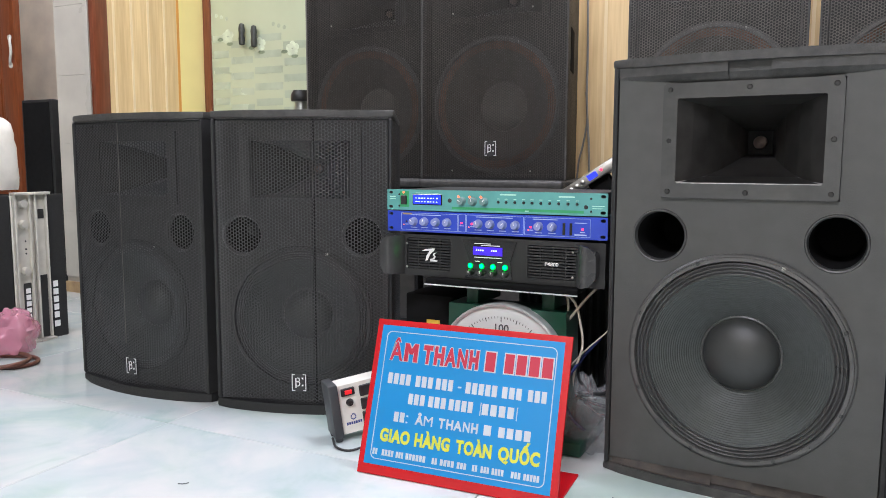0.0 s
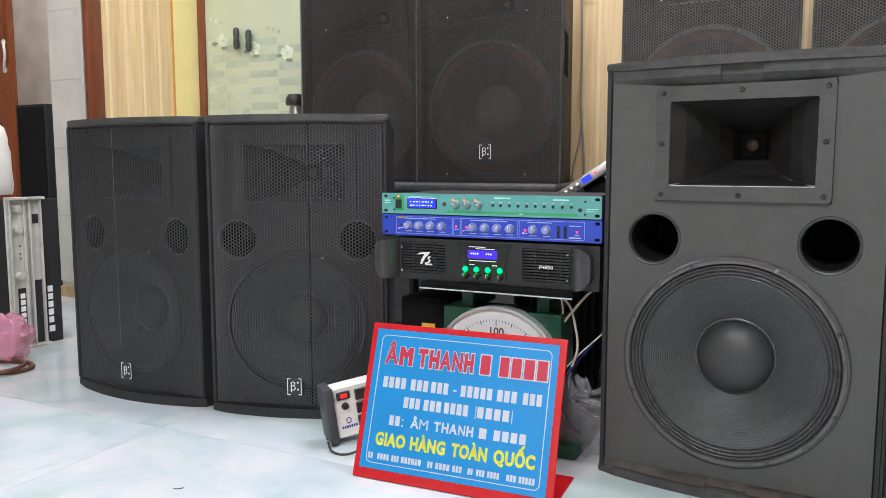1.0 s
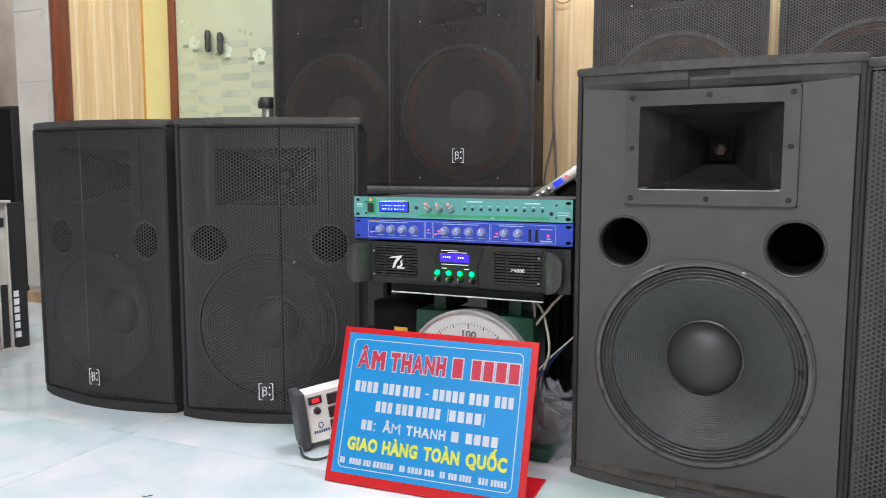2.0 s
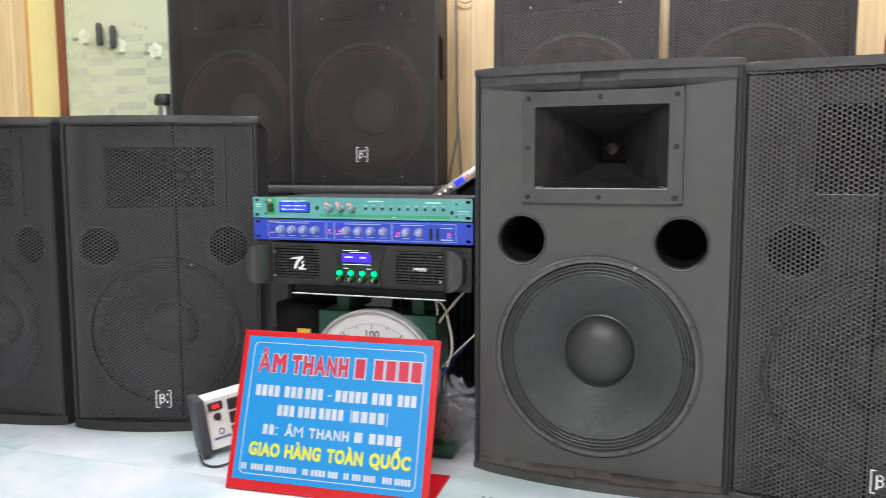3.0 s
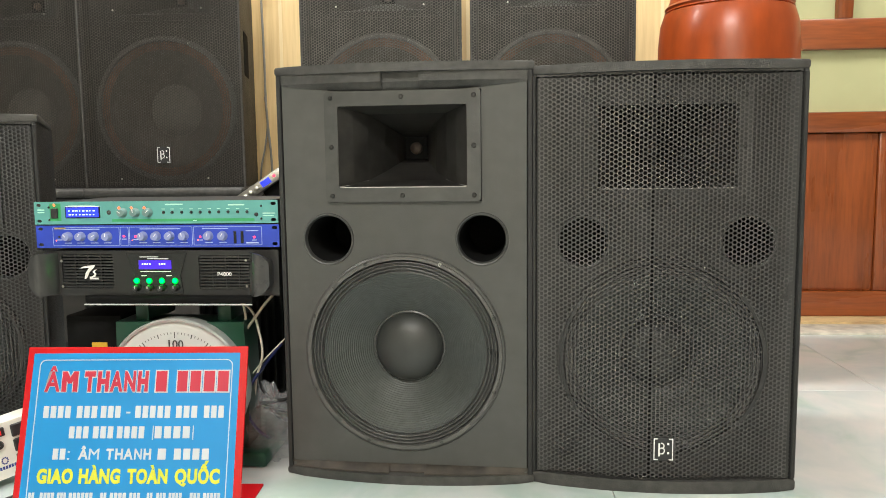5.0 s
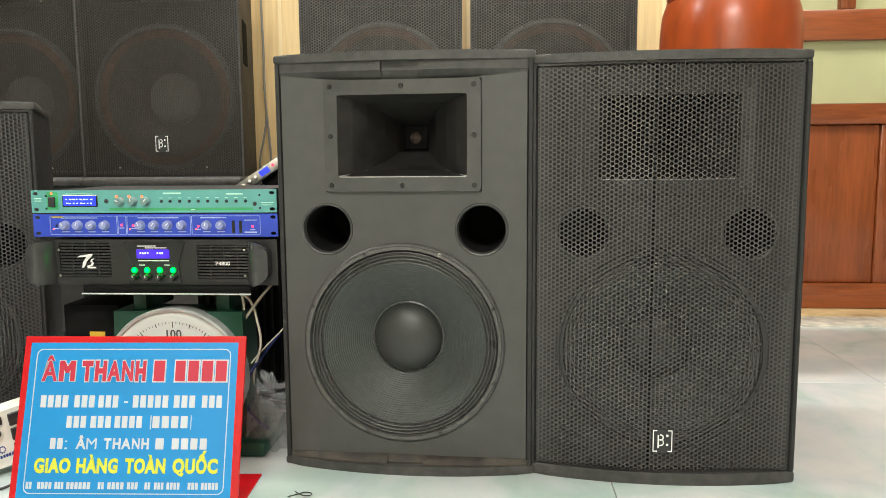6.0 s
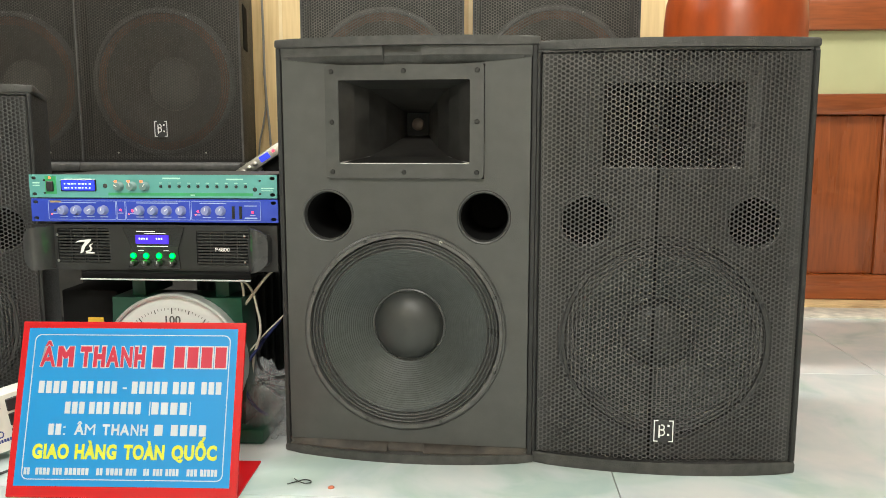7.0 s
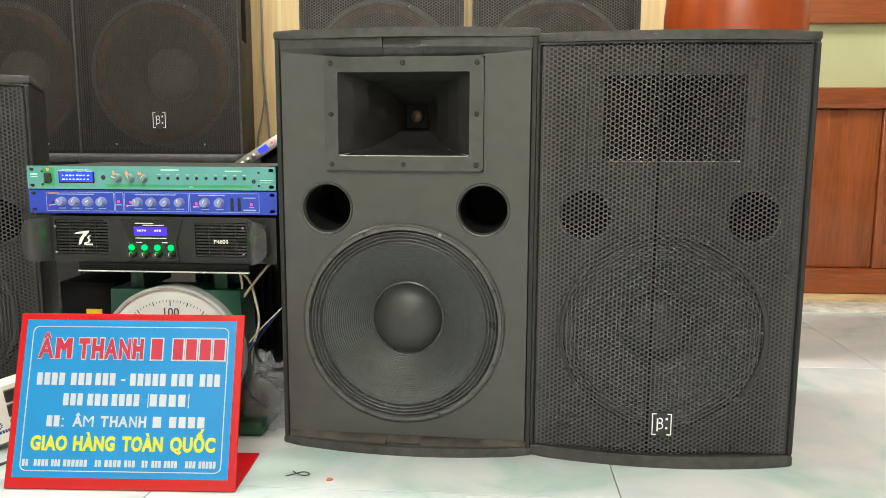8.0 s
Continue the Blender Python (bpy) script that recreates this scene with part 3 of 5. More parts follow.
def full_range(m, h, grille, label, w=0.465, back=0.45, badge_x=0.0, sag=0.030, crease=0.0, dark_line=True):
    """A two-way loudspeaker: horn over two ports over a large woofer; bowed caps; with or without its grille."""
    t = thing("loudspeaker", m, label, "loudspeaker", "front loudspeakers")
    k = h / 0.764
    d = 0.43
    cap = 0.022 if grille else 0.0165
    edge = 0.0105
    for sx in (-1, 1):
        b = bmesh.new()
        o = [(sx * (w / 2 - 0.002), -0.004), (sx * w / 2, 0.0), (sx * back / 2, d), (sx * (back / 2 - 0.016), d), (sx * (w / 2 - edge), 0.0), (sx * (w / 2 - edge + 0.002), -0.004)]
        part("side_panel", bm_prism(b, o if sx > 0 else o[::-1], cap + 0.0005, h - 0.016), BLACK, t)
    b = bm_prism(bmesh.new(), [(-back / 2 + 0.015, d - 0.016), (back / 2 - 0.015, d - 0.016), (back / 2 - 0.012, d - 0.001), (-back / 2 + 0.012, d - 0.001)], cap + 0.0005, h - 0.016)
    part("back_panel", b, BLACK, t)
    part("top_cap", bm_prism(bmesh.new(), plan(w + 0.004, d, back, sag + 0.002), h - 0.0155, h, 0.004), TRIM, t, "bowed rubbery top cap")
    part("bottom_cap", bm_prism(bmesh.new(), plan(w + 0.004, d, back, sag + 0.002), 0.0, cap, 0.005), BLACK if h < 0.72 else TRIM, t, "bowed rubbery bottom cap")
    if grille:
        part("top_lip", bm_prism(bmesh.new(), plan(w - 0.01, 0.05, w - 0.01, sag - 0.006), h - 0.019, h - 0.016), TRIM, t)
    else:
        part("top_lip", lip(w, sag, h - 0.0158, h - 0.033, h - 0.034, h - 0.048), TRIM, t)
        part("bottom_lip", lip(w, sag, cap + 0.0003, 0.0205, 0.029, 0.029), DUSTY_TRIM, t, "dusty brownish lower lip")
    zh, ph, zp, zw, rw = 0.6190 * k, 0.0985 * k, 0.4520 * k, 0.241 * k, 0.1865 * k
    hw = 0.1415
    yb = -0.002
    # slit cut wider right and below, to shape the flange's shadow line
    shadow_gap = [(hw + 0.0007, zh - ph - 0.0006), (hw + 0.0007, zh + ph + 0.0003), (-hw - 0.0003, zh + ph + 0.0003), (-hw - 0.0003, zh - ph - 0.0006)]
    holes = [shadow_gap, circle(-0.142, zp, 0.044), circle(0.142, zp, 0.044), circle(-0.003, zw, rw * 0.93, 64)]
    part("baffle", plate(rounded_rect(-w / 2 + edge + 0.0007, w / 2 - edge - 0.0007, cap + 0.002, h - 0.022, 0.002, 2), holes, yb, yb + 0.016), BAFFLE_SHADE if grille else BAFFLE, t, "baffle darkened for the shade behind the grille" if grille else "charcoal painted baffle")
    for sx in (-1, 1):
        b = lathe([(0.0485, -0.0005), (0.047, -0.003), (0.0445, -0.002), (0.0425, 0.004), (0.0423, 0.010)], 40, (sx * 0.142, yb, zp))
        port = part("port", b, HORN, t, "round bass port")
        part("port_tube", lathe([(0.0423, 0.010), (0.041, 0.20), (0.001, 0.201)], 40, (sx * 0.142, yb, zp)), VOID, port, "inside of the port, darkened for its shade")
    # behind a grille, flange and driver rim take the shade colour too
    horn(t, zh, hw, ph, yb, 0.117, 0.0725 * k, h > 0.72, BAFFLE_SHADE if grille else None)
    woofer(t, zw, rw, yb, CONE, SURROUND, -0.003, rim_mat=BAFFLE_SHADE if grille else None)
    if grille:
        f = fold(w, sag - 0.003, crease)
        g = new("grille", grille)
        g.parent = t
        tagged(g, "bowed perforated steel grille")
        zs0, zs1 = 0.024, h - 0.019
        for sx in (-1, 1):
            part("grille_edge", box(sx * (w / 2 - 0.0045) - 0.0042, sx * (w / 2 - 0.0045) + 0.0042, -0.006, 0.0, zs0, zs1, bevel=0.002, seg=1), BLACK, g)
        # a thin pale strip paints the bright line of light on the crease
        if not dark_line:
            part("lit_crease_line", box(crease - 0.0008, crease + 0.0008, float(f(crease)) - 0.0007, float(f(crease)) + 0.0003, 0.13, zs1 - 0.004), PALE_EDGE, g, "pale line of light painted along the crease")
        # an added dark strip draws the shade line beside the crease
        if dark_line:
            part("crease_dark_strip", box(crease, crease + 0.005, float(f(crease)) + 0.012, float(f(crease)) + 0.017, zs0, zs1), DARK_CASE, g)
        for sx in (-1, 1):
            for zz in (zs0 + 0.012, zs1 - 0.012):
                b = bmesh.new()
                screw(b, sx * 0.125, float(f(sx * 0.125)) - 0.001, zz, 0.0028)
                part("bolt", b, DARK_SCREW, g)
        badge(g, badge_x, 0.078 * k + 0.003, float(f(badge_x)) - 0.0012, 0.036)
    return t


def bent_grille(w, h, sag, crease, steel):
    return perforated("grille", -w / 2 + 0.008, w / 2 - 0.008, 0.024, h - 0.019, 0.0081, fold(w, sag - 0.003, crease), steel)


full_range(pose(0.029, 0.668, 0, 0, 0, -3.0), 0.768, None, "black two-way loudspeaker standing on the tiles with its grille removed", 0.467, 0.464)
full_range(pose(0.4925, 0.652, 0, 0, 0, -2.2), 0.759, bent_grille(0.467, 0.759, 0.030, -0.026, GRILLE), "black two-way loudspeaker with a bowed perforated grille", 0.467, 0.462, crease=-0.026)
low_left = full_range(pose(-1.384, 0.648, 0, 0, 0, 0.0), 0.700, bent_grille(0.442, 0.700, 0.040, -0.019, GRILLE_LOW), "black loudspeaker with a bowed perforated grille, near the stood-up amplifiers", 0.442, 0.434, sag=0.040, badge_x=-0.002, crease=-0.019, dark_line=False)
for z in (0.10, 0.22, 0.34, 0.46, 0.58, 0.66):
    b = lathe([(0.0005, -0.003), (0.003, -0.003), (0.004, 0.0)], 10)
    part("bolt", b, STEEL, low_left, at=Matrix.Translation((0.2214, 0.03, z)) @ pose(0, 0, 0, 0, 0, 90))
full_range(pose(-0.930, 0.712, 0, 0, 0, 20.5), 0.700, bent_grille(0.424, 0.700, 0.036, 0.030, GRILLE_LOW), "black loudspeaker with a bowed perforated grille, turned beside the outlet box", 0.424, 0.32, sag=0.036, badge_x=-0.004, crease=0.030)


def tall_speaker(m, label, w, h, z0, grille, edge_mat=None):
    """An older flat-fronted loudspeaker with a large brownish woofer behind a perforated front."""
    t = thing("tall_loudspeaker", m @ pose(0, 0, z0), label, "loudspeaker", "stacked loudspeakers")
    d = 0.38
    bk = w - 0.165
    for sx in (-1, 1):
        o = [(sx * (w / 2 - 0.018), 0.0), (sx * w / 2, 0.0), (sx * bk / 2, d), (sx * (bk / 2 - 0.018), d)]
        part("side_panel", bm_prism(bmesh.new(), o if sx > 0 else o[::-1], 0.0, h, 0.002), BLACK, t)
    inner = [(-w / 2 + 0.018, 0.0), (w / 2 - 0.018, 0.0), (bk / 2 - 0.018, d), (-bk / 2 + 0.018, d)]
    part("bottom_panel", bm_prism(bmesh.new(), inner, 0.0, 0.018), BLACK, t)
    part("top_panel", bm_prism(bmesh.new(), inner, h - 0.018, h), BLACK, t)
    part("back_panel", box(-bk / 2 + 0.018, bk / 2 - 0.018, d - 0.018, d, 0.018, h - 0.018), BLACK, t)
    zw, rw = 0.252, 0.232
    part("baffle", plate(rounded_rect(-w / 2 + 0.0185, w / 2 - 0.0185, 0.019, h - 0.019, 0.003, 2), [circle(0, zw, rw * 0.93, 64), rounded_rect(-0.17, 0.17, 0.54, 0.71, 0.004)], 0.035, 0.05), BLACK, t)
    woofer(t, zw, rw, 0.035, CONE_OLD, RING_OLD, 0.0, CAP_OLD, 0.08)
    horn(t, 0.625, 0.19, 0.095, 0.035, 0.165, 0.075, False, BLACK)
    g = new("grille", grille)
    g.parent = t
    tagged(g, "worn perforated steel grille")
    for sx in (-1, 1):
        part("grille_edge", box(sx * (w / 2 - 0.003) - 0.003, sx * (w / 2 - 0.003) + 0.003, -0.006, -0.0005, 0.0, h, bevel=0.001, seg=1), edge_mat or TRIM, g)
        for zz in (0.03, 0.56):
            b = bmesh.new()
            screw(b, sx * w * 0.27, -0.004, zz, 0.003)
            part("bolt", b, STEEL, g)
    # a near-black block stands for the shaded recess of the handle
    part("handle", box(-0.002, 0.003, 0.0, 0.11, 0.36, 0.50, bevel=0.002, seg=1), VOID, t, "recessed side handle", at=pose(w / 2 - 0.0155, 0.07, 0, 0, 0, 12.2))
    badge(g, 0.0, 0.105, -0.004, 0.044)
    return t


H_TALL = 0.86


def flat_grille(w, steel):
    return perforated("grille", -w / 2 + 0.006, w / 2 - 0.006, 0.006, H_TALL - 0.006, 0.0088, lambda x: -0.004 + 0 * x, steel, lip=0.0015)


dusty = flat_grille(0.512, GRILLE_DUSTY)
tall_speaker(pose(-0.870, 1.69, 0), "tall black loudspeaker with a perforated grille on a low case", 0.530, H_TALL, 0.527, flat_grille(0.530, GRILLE_OLD))
tall_speaker(pose(-1.391, 1.715, 0), "tall black loudspeaker with a dusty grille on a low case", 0.505, H_TALL, 0.527, flat_grille(0.505, GRILLE_OLD), PALE_EDGE)
tall_speaker(pose(-0.169, 1.73, 0), "tall black loudspeaker with a worn grille by the panelled wall", 0.512, H_TALL, 0.527, dusty)
tall_speaker(pose(0.367, 1.73, 0), "tall black loudspeaker with a worn grille beside the lacquered vase", 0.508, H_TALL, 0.527, dusty)


def base_case(x, y, label):
    t = thing("speaker_case", pose(x, y, 0), label, "speaker case", "low cases")
    part("body", box(-0.25, 0.25, 0.0, 0.46, 0.0, 0.497, bevel=0.004), BLACK, t)
    part("top_cap", box(-0.262, 0.262, -0.012, 0.47, 0.4975, 0.527, bevel=0.01, seg=3), TRIM, t)
    part("front_grille", box(-0.24, 0.24, -0.006, -0.0005, 0.02, 0.48, bevel=0.002, seg=1), GRILLE_OLD, t)


base_case(-0.866, 1.66, "low black speaker case carrying a tall loudspeaker")
base_case(-1.398, 1.685, "low black speaker case beneath the dusty loudspeaker")
base_case(-0.168, 1.72, "low black speaker case beside the panelled wall")
base_case(0.370, 1.72, "low black speaker case beside the lacquered vase")

# ---- lacquered vase ----
vase = thing("floor_vase", pose(0.818, 1.45, 0), "glossy red-brown lacquered wooden floor vase", "vase")
prof = [(0.001, 0.05), (0.115, 0.06), (0.12, 0.15), (0.145, 0.4), (0.172, 0.65), (0.181, 0.8), (0.181, 0.9), (0.176, 0.955), (0.166, 0.985), (0.156, 0.990)]
part("vase_body", lathe(prof, 72, (0, 0, 0), "z"), VASE, vase)
part("vase_foot", lathe([(0.001, 0.0), (0.12, 0.0), (0.125, 0.03), (0.115, 0.06)], 72, (0, 0, 0), "z"), VASE, vase)
part("vase_collar", lathe([(0.160, 0.986), (0.165, 0.990), (0.161, 0.995), (0.165, 1.000), (0.160, 1.006), (0.156, 1.008)], 72, (0, 0, 0), "z"), VASE, vase)
part("vase_neck", lathe([(0.157, 1.006), (0.150, 1.03), (0.125, 1.08), (0.10, 1.13), (0.075, 1.2), (0.07, 1.3), (0.09, 1.38), (0.11, 1.42), (0.1, 1.42), (0.06, 1.3), (0.06, 1.2)], 72, (0, 0, 0), "z"), VASE, vase)

# ---- rack equipment on the weighing scale ----
TEAL = material("teal_painted_panel", (0.12, 0.37, 0.345), 0.4, grain=0.08, scale=30)
BLUE = material("blue_painted_panel", (0.026, 0.062, 0.50), 0.38, grain=0.08, scale=30)
CHASSIS = material("grey_steel_chassis", (0.030, 0.030, 0.032), 0.6, 0.2, grain=0.2, scale=30)
KNOB_GREY = material("pale_grey_knob", (0.26, 0.30, 0.54), 0.45)
KNOB_TEAL = material("grey_green_knob", (0.16, 0.26, 0.25), 0.4)
LCD = material("blue_backlit_display", (0.022, 0.040, 0.78), 0.3, emit=0.85)
LCD_V = material("violet_backlit_display", (0.06, 0.015, 0.65), 0.3, emit=0.4)
LCD_TEXT = material("lit_display_print", (0.5, 0.62, 1.0), 0.4, emit=1.6)
LED_O = material("orange_led", (1.0, 0.10, 0.03), 0.3, emit=2.6)
LED_R = material("red_led", (1.0, 0.03, 0.07), 0.3, emit=2.4)
LED_G = material("green_led", (0.006, 0.9, 0.012), 0.3, emit=26.0)
LENS_G = material("green_lamp_collar", (0.0, 0.35, 0.03), 0.25, emit=0.7)
GREEN_PRINT = material("green_panel_band", (0.05, 0.36, 0.13), 0.4, grain=0.1, scale=30)
PALE_PRINT = material("pale_panel_print", (0.45, 0.55, 0.75), 0.5)
MINT_PRINT = material("mint_panel_print", (0.50, 0.80, 0.68), 0.5)
GOLD_PRINT = material("dull_gold_print", (0.50, 0.36, 0.12), 0.5)
PIANO = material("glossy_black_panel", (0.012, 0.012, 0.013), 0.18, grain=0.2, scale=20)
AMP_BLACK = material("satin_black_panel", (0.015, 0.015, 0.015), 0.42, grain=0.15, scale=40, bump=0.08, bscale=900)
GREY_GRIP = material("grey_black_grip", (0.048, 0.048, 0.048), 0.26, grain=0.15, scale=40)

RACK_X, RACK_Y = -0.4585, 0.712
UNIT = 0.0005356


def ux(c):
    return (c - 550) * UNIT


def rack_panel(t, h, mat, label):
    slots = []
    for sx in (-1, 1):
        for z in (0.0065, h - 0.0065):
            slots.append(rounded_rect(sx * 0.2325 - 0.005, sx * 0.2325 + 0.005, z - 0.003, z + 0.003, 0.0029, 4))
    face = part("front_panel", plate(rounded_rect(-0.2413, 0.2413, 0, h, 0.001, 1), slots, -0.003, 0.0), mat, t, label)
    part("chassis", box(-0.2185, 0.2185, 0.0005, 0.24, 0.001, h - 0.001, bevel=0.001, seg=1), CHASSIS, t)
    return face


def knob(face, x, z, r, mat, y=-0.003, turn=0.0):
    k = part("knob", lathe([(0.0005, -0.012), (r * 0.8, -0.012), (r * 0.88, -0.010), (r, -0.001), (r * 1.08, 0.0)], 20, (x, y, z)), mat, face)
    a = radians(turn)
    b = box(-0.0006, 0.0006, -0.0126, -0.0118, 0.0, r * 0.75)
    part("pointer", b, WHITE_PRINT, k, at=Matrix.Translation((x, y, z)) @ pose(0, 0, 0, 0, math.degrees(a), 0))


def dot(name, face, x, z, r, mat, y=-0.003, proud=0.002):
    part(name, lathe([(0.0003, -proud), (r * 0.7, -proud * 0.85), (r, -proud * 0.3), (r, 0.0)], 14, (x, y, z)), mat, face)


def bars(name, face, mat, rows, y=-0.003):
    for x0, x1, z0, z1 in rows:
        part(name, box(x0, x1, y - 0.0005, y, z0, z1), mat, face)


def outline(name, face, mat, x0, x1, z0, z1, w=0.0007, y=-0.003):
    part(name, plate(rounded_rect(x0, x1, z0, z1, 0.0015, 3), [rounded_rect(x0 + w, x1 - w, z0 + w, z1 - w, 0.001, 3)], y - 0.0005, y), mat, face)


H_U = 0.0437
eq = thing("speaker_processor", pose(RACK_X, RACK_Y, 0.4825), "teal one-unit sound processor with a lit blue display, on the stack", "rack unit", "rack units")
face = rack_panel(eq, H_U, TEAL, "teal painted front panel with pale print")


def ez(c, top=52, bottom=134, h=H_U):
    return h * (bottom - c) / (bottom - top)


bars("print", face, MINT_PRINT, [(ux(112), ux(138), ez(84), ez(79)), (ux(112), ux(138), ez(92), ez(89)), (ux(230), ux(330), ez(66), ez(64)), (ux(590), ux(655), ez(67), ez(62)), (ux(820), ux(880), ez(70), ez(65)),
                                 (ux(690), ux(705), ez(125), ez(122)), (ux(945), ux(990), ez(100), ez(97)), (ux(945), ux(985), ez(108), ez(106))])
bars("green_band", face, GREEN_PRINT, [(ux(158), ux(200), ez(122), ez(58)), (ux(390), ux(915), ez(126), ez(116))], -0.0026)
part("power_switch", box(ux(166), ux(190), -0.008, -0.003, ez(112), ez(76), bevel=0.001, seg=1), PLASTIC, face, "black rocker switch")
dot("pilot_light", face, ux(176), ez(64), 0.0022, LED_O)
part("display_frame", box(ux(217), ux(348), -0.005, -0.003, ez(112), ez(69), bevel=0.001, seg=1), PIANO, face)
part("display", box(ux(222), ux(343), -0.0056, -0.005, ez(108), ez(73)), LCD, face, "lit blue display")
bars("display_print", face, LCD_TEXT, [(ux(232 + 13 * i), ux(232 + 13 * i + (8 if i % 3 else 4)), ez(87), ez(83)) for i in range(8)] + [(ux(232 + 13 * i), ux(232 + 13 * i + (5 if i % 4 else 9)), ez(101), ez(97)) for i in range(8)], -0.0056)
dot("jack", face, ux(380), ez(92), 0.0045, PLASTIC)
for i, c in enumerate((432, 479, 526)):
    knob(face, ux(c), ez(93), 0.0085, KNOB_TEAL, turn=-60 + 50 * i)
    dot("led", face, ux(c - 14), ez(76), 0.0026, LED_O)
for c in (583, 615, 650, 685, 718, 752, 786, 820, 855, 889):
    dot("push_button", face, ux(c), ez(93), 0.0030, PLASTIC, proud=0.004)
bars("print", face, MINT_PRINT, [(ux(c - 6), ux(c + 6), ez(82), ez(80)) for c in (583, 615, 650, 685, 718, 752, 786, 820, 855, 889)])
dot("jack", face, ux(922), ez(103), 0.004, PLASTIC)
for c in (155, 940):
    for z in (72, 118):
        dot("bolt", face, ux(c), ez(z), 0.0022, DARK_SCREW)

xo = thing("crossover_unit", pose(RACK_X + 0.001, RACK_Y, 0.4365), "blue one-unit crossover with rows of pale knobs, on the amplifier", "rack unit", "rack units")
face = rack_panel(xo, H_U, BLUE, "blue painted front panel with pale outlines")


def xz(c):
    return ez(c, 143, 228)


for x0, x1 in ((163, 413), (416, 447), (450, 684), (688, 938)):
    outline("panel_outline", face, PALE_PRINT, ux(x0), ux(x1), xz(220), xz(150))
for i, c in enumerate((220, 268, 318, 368, 500, 550, 600, 652, 743, 795)):
    knob(face, ux(c), xz(185), 0.0088, KNOB_GREY, turn=(-40, 20, 60, 10, -20, 35, 50, -10, 15, 30)[i])
bars("print", face, PALE_PRINT, [(ux(c - 14), ux(c + 14), xz(211), xz(208)) for c in (220, 268, 318, 368, 500, 550, 600, 652, 743, 795)]
     + [(ux(205), ux(340), xz(159), xz(156)), (ux(490), ux(640), xz(159), xz(156)), (ux(720), ux(815), xz(159), xz(156)), (ux(880), ux(925), xz(168), xz(165)), (ux(880), ux(925), xz(214), xz(209))])
bars("logo_shape", face, GOLD_PRINT, [(ux(170), ux(212), xz(157), xz(150))])
for c, z in ((430, 184), (473, 186), (187, 186), (712, 189), (910, 190)):
    part("led_key", box(ux(c - 4), ux(c + 4), -0.0045, -0.003, xz(z + 4), xz(z - 4), bevel=0.0008, seg=1), LED_R if c != 187 else PLASTIC, face, "lit red key" if c != 187 else "")
    bars("print", face, PALE_PRINT, [(ux(c - 9), ux(c + 9), xz(z + 13), xz(z + 10))])
for c in (175, 460, 703):
    dot("led", face, ux(c), xz(200), 0.0014, LED_O)
for c in (840, 866):
    part("meter_slot", box(ux(c - 5), ux(c + 5), -0.004, -0.003, xz(214), xz(168)), PIANO, face)

H_A = 0.088
amp = thing("power_amplifier", pose(RACK_X - 0.0015, RACK_Y, 0.3430), "black two-unit power amplifier with green lamps, on the scale platform", "amplifier", "rack units")


def az(c):
    return ez(c, 238, 408, H_A)


face = part("front_panel", plate(rounded_rect(-0.2413, 0.2413, 0, H_A, 0.002, 2), [rounded_rect(ux(195), ux(388), az(380), az(252), 0.004), rounded_rect(ux(707), ux(902), az(385), az(258), 0.004)], -0.004, 0.0), AMP_BLACK, amp, "satin black front panel")
part("chassis", box(-0.2185, 0.2185, 0.016, 0.40, 0.0, H_A - 0.001, bevel=0.001, seg=1), CHASSIS, amp)
for x0, x1, za, zb in ((195, 388, 380, 252), (707, 902, 385, 258)):
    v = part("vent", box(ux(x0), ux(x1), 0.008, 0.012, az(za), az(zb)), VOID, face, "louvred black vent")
    n = 11
    for i in range(n):
        z = az(za) + (az(zb) - az(za)) * (i + 0.5) / n
        part("slat", box(ux(x0), ux(x1), -0.002, 0.007, z - 0.0018, z + 0.0018), AMP_BLACK, v)
    for i in range(1, 4):
        x = ux(x0 + (x1 - x0) * i / 4)
        part("slat", box(x - 0.001, x + 0.001, -0.0015, 0.007, az(za), az(zb)), AMP_BLACK, v)
b = bmesh.new()
o = [(ux(440), az(248)), (ux(665), az(248)), (ux(640), az(330)), (ux(648), az(400)), (ux(455), az(400)), (ux(470), az(330))]
part("control_panel", plate([(x, z) for x, z in o][::-1], [], -0.007, -0.004), PIANO, face, "glossy black control panel")
bars("print", face, WHITE_PRINT, [(ux(492), ux(560), az(263), az(260)), (ux(520), ux(598), az(270), az(267)), (ux(492), ux(605), az(318), az(315)), (ux(495), ux(515), az(334), az(331)), (ux(588), ux(608), az(334), az(331))], -0.007)
part("display", box(ux(487), ux(609), -0.0082, -0.007, az(308), az(274), bevel=0.0005, seg=1), LCD_V, face, "lit violet display")
bars("display_print", face, LCD_TEXT, [(ux(500 + 9 * i), ux(500 + 9 * i + 5), az(291), az(285)) for i in (0, 1, 2, 3, 7, 8, 9)], -0.0082)
for c in (477, 524, 571, 620):
    dot("lamp_collar", face, ux(c), az(352), 0.0062, LENS_G, -0.007, 0.003)
    dot("lamp", face, ux(c), az(351), 0.0046, LED_G, -0.0085, 0.005)
    knob(face, ux(c), az(378), 0.0065, PLASTIC, -0.007)
b = bmesh.new()
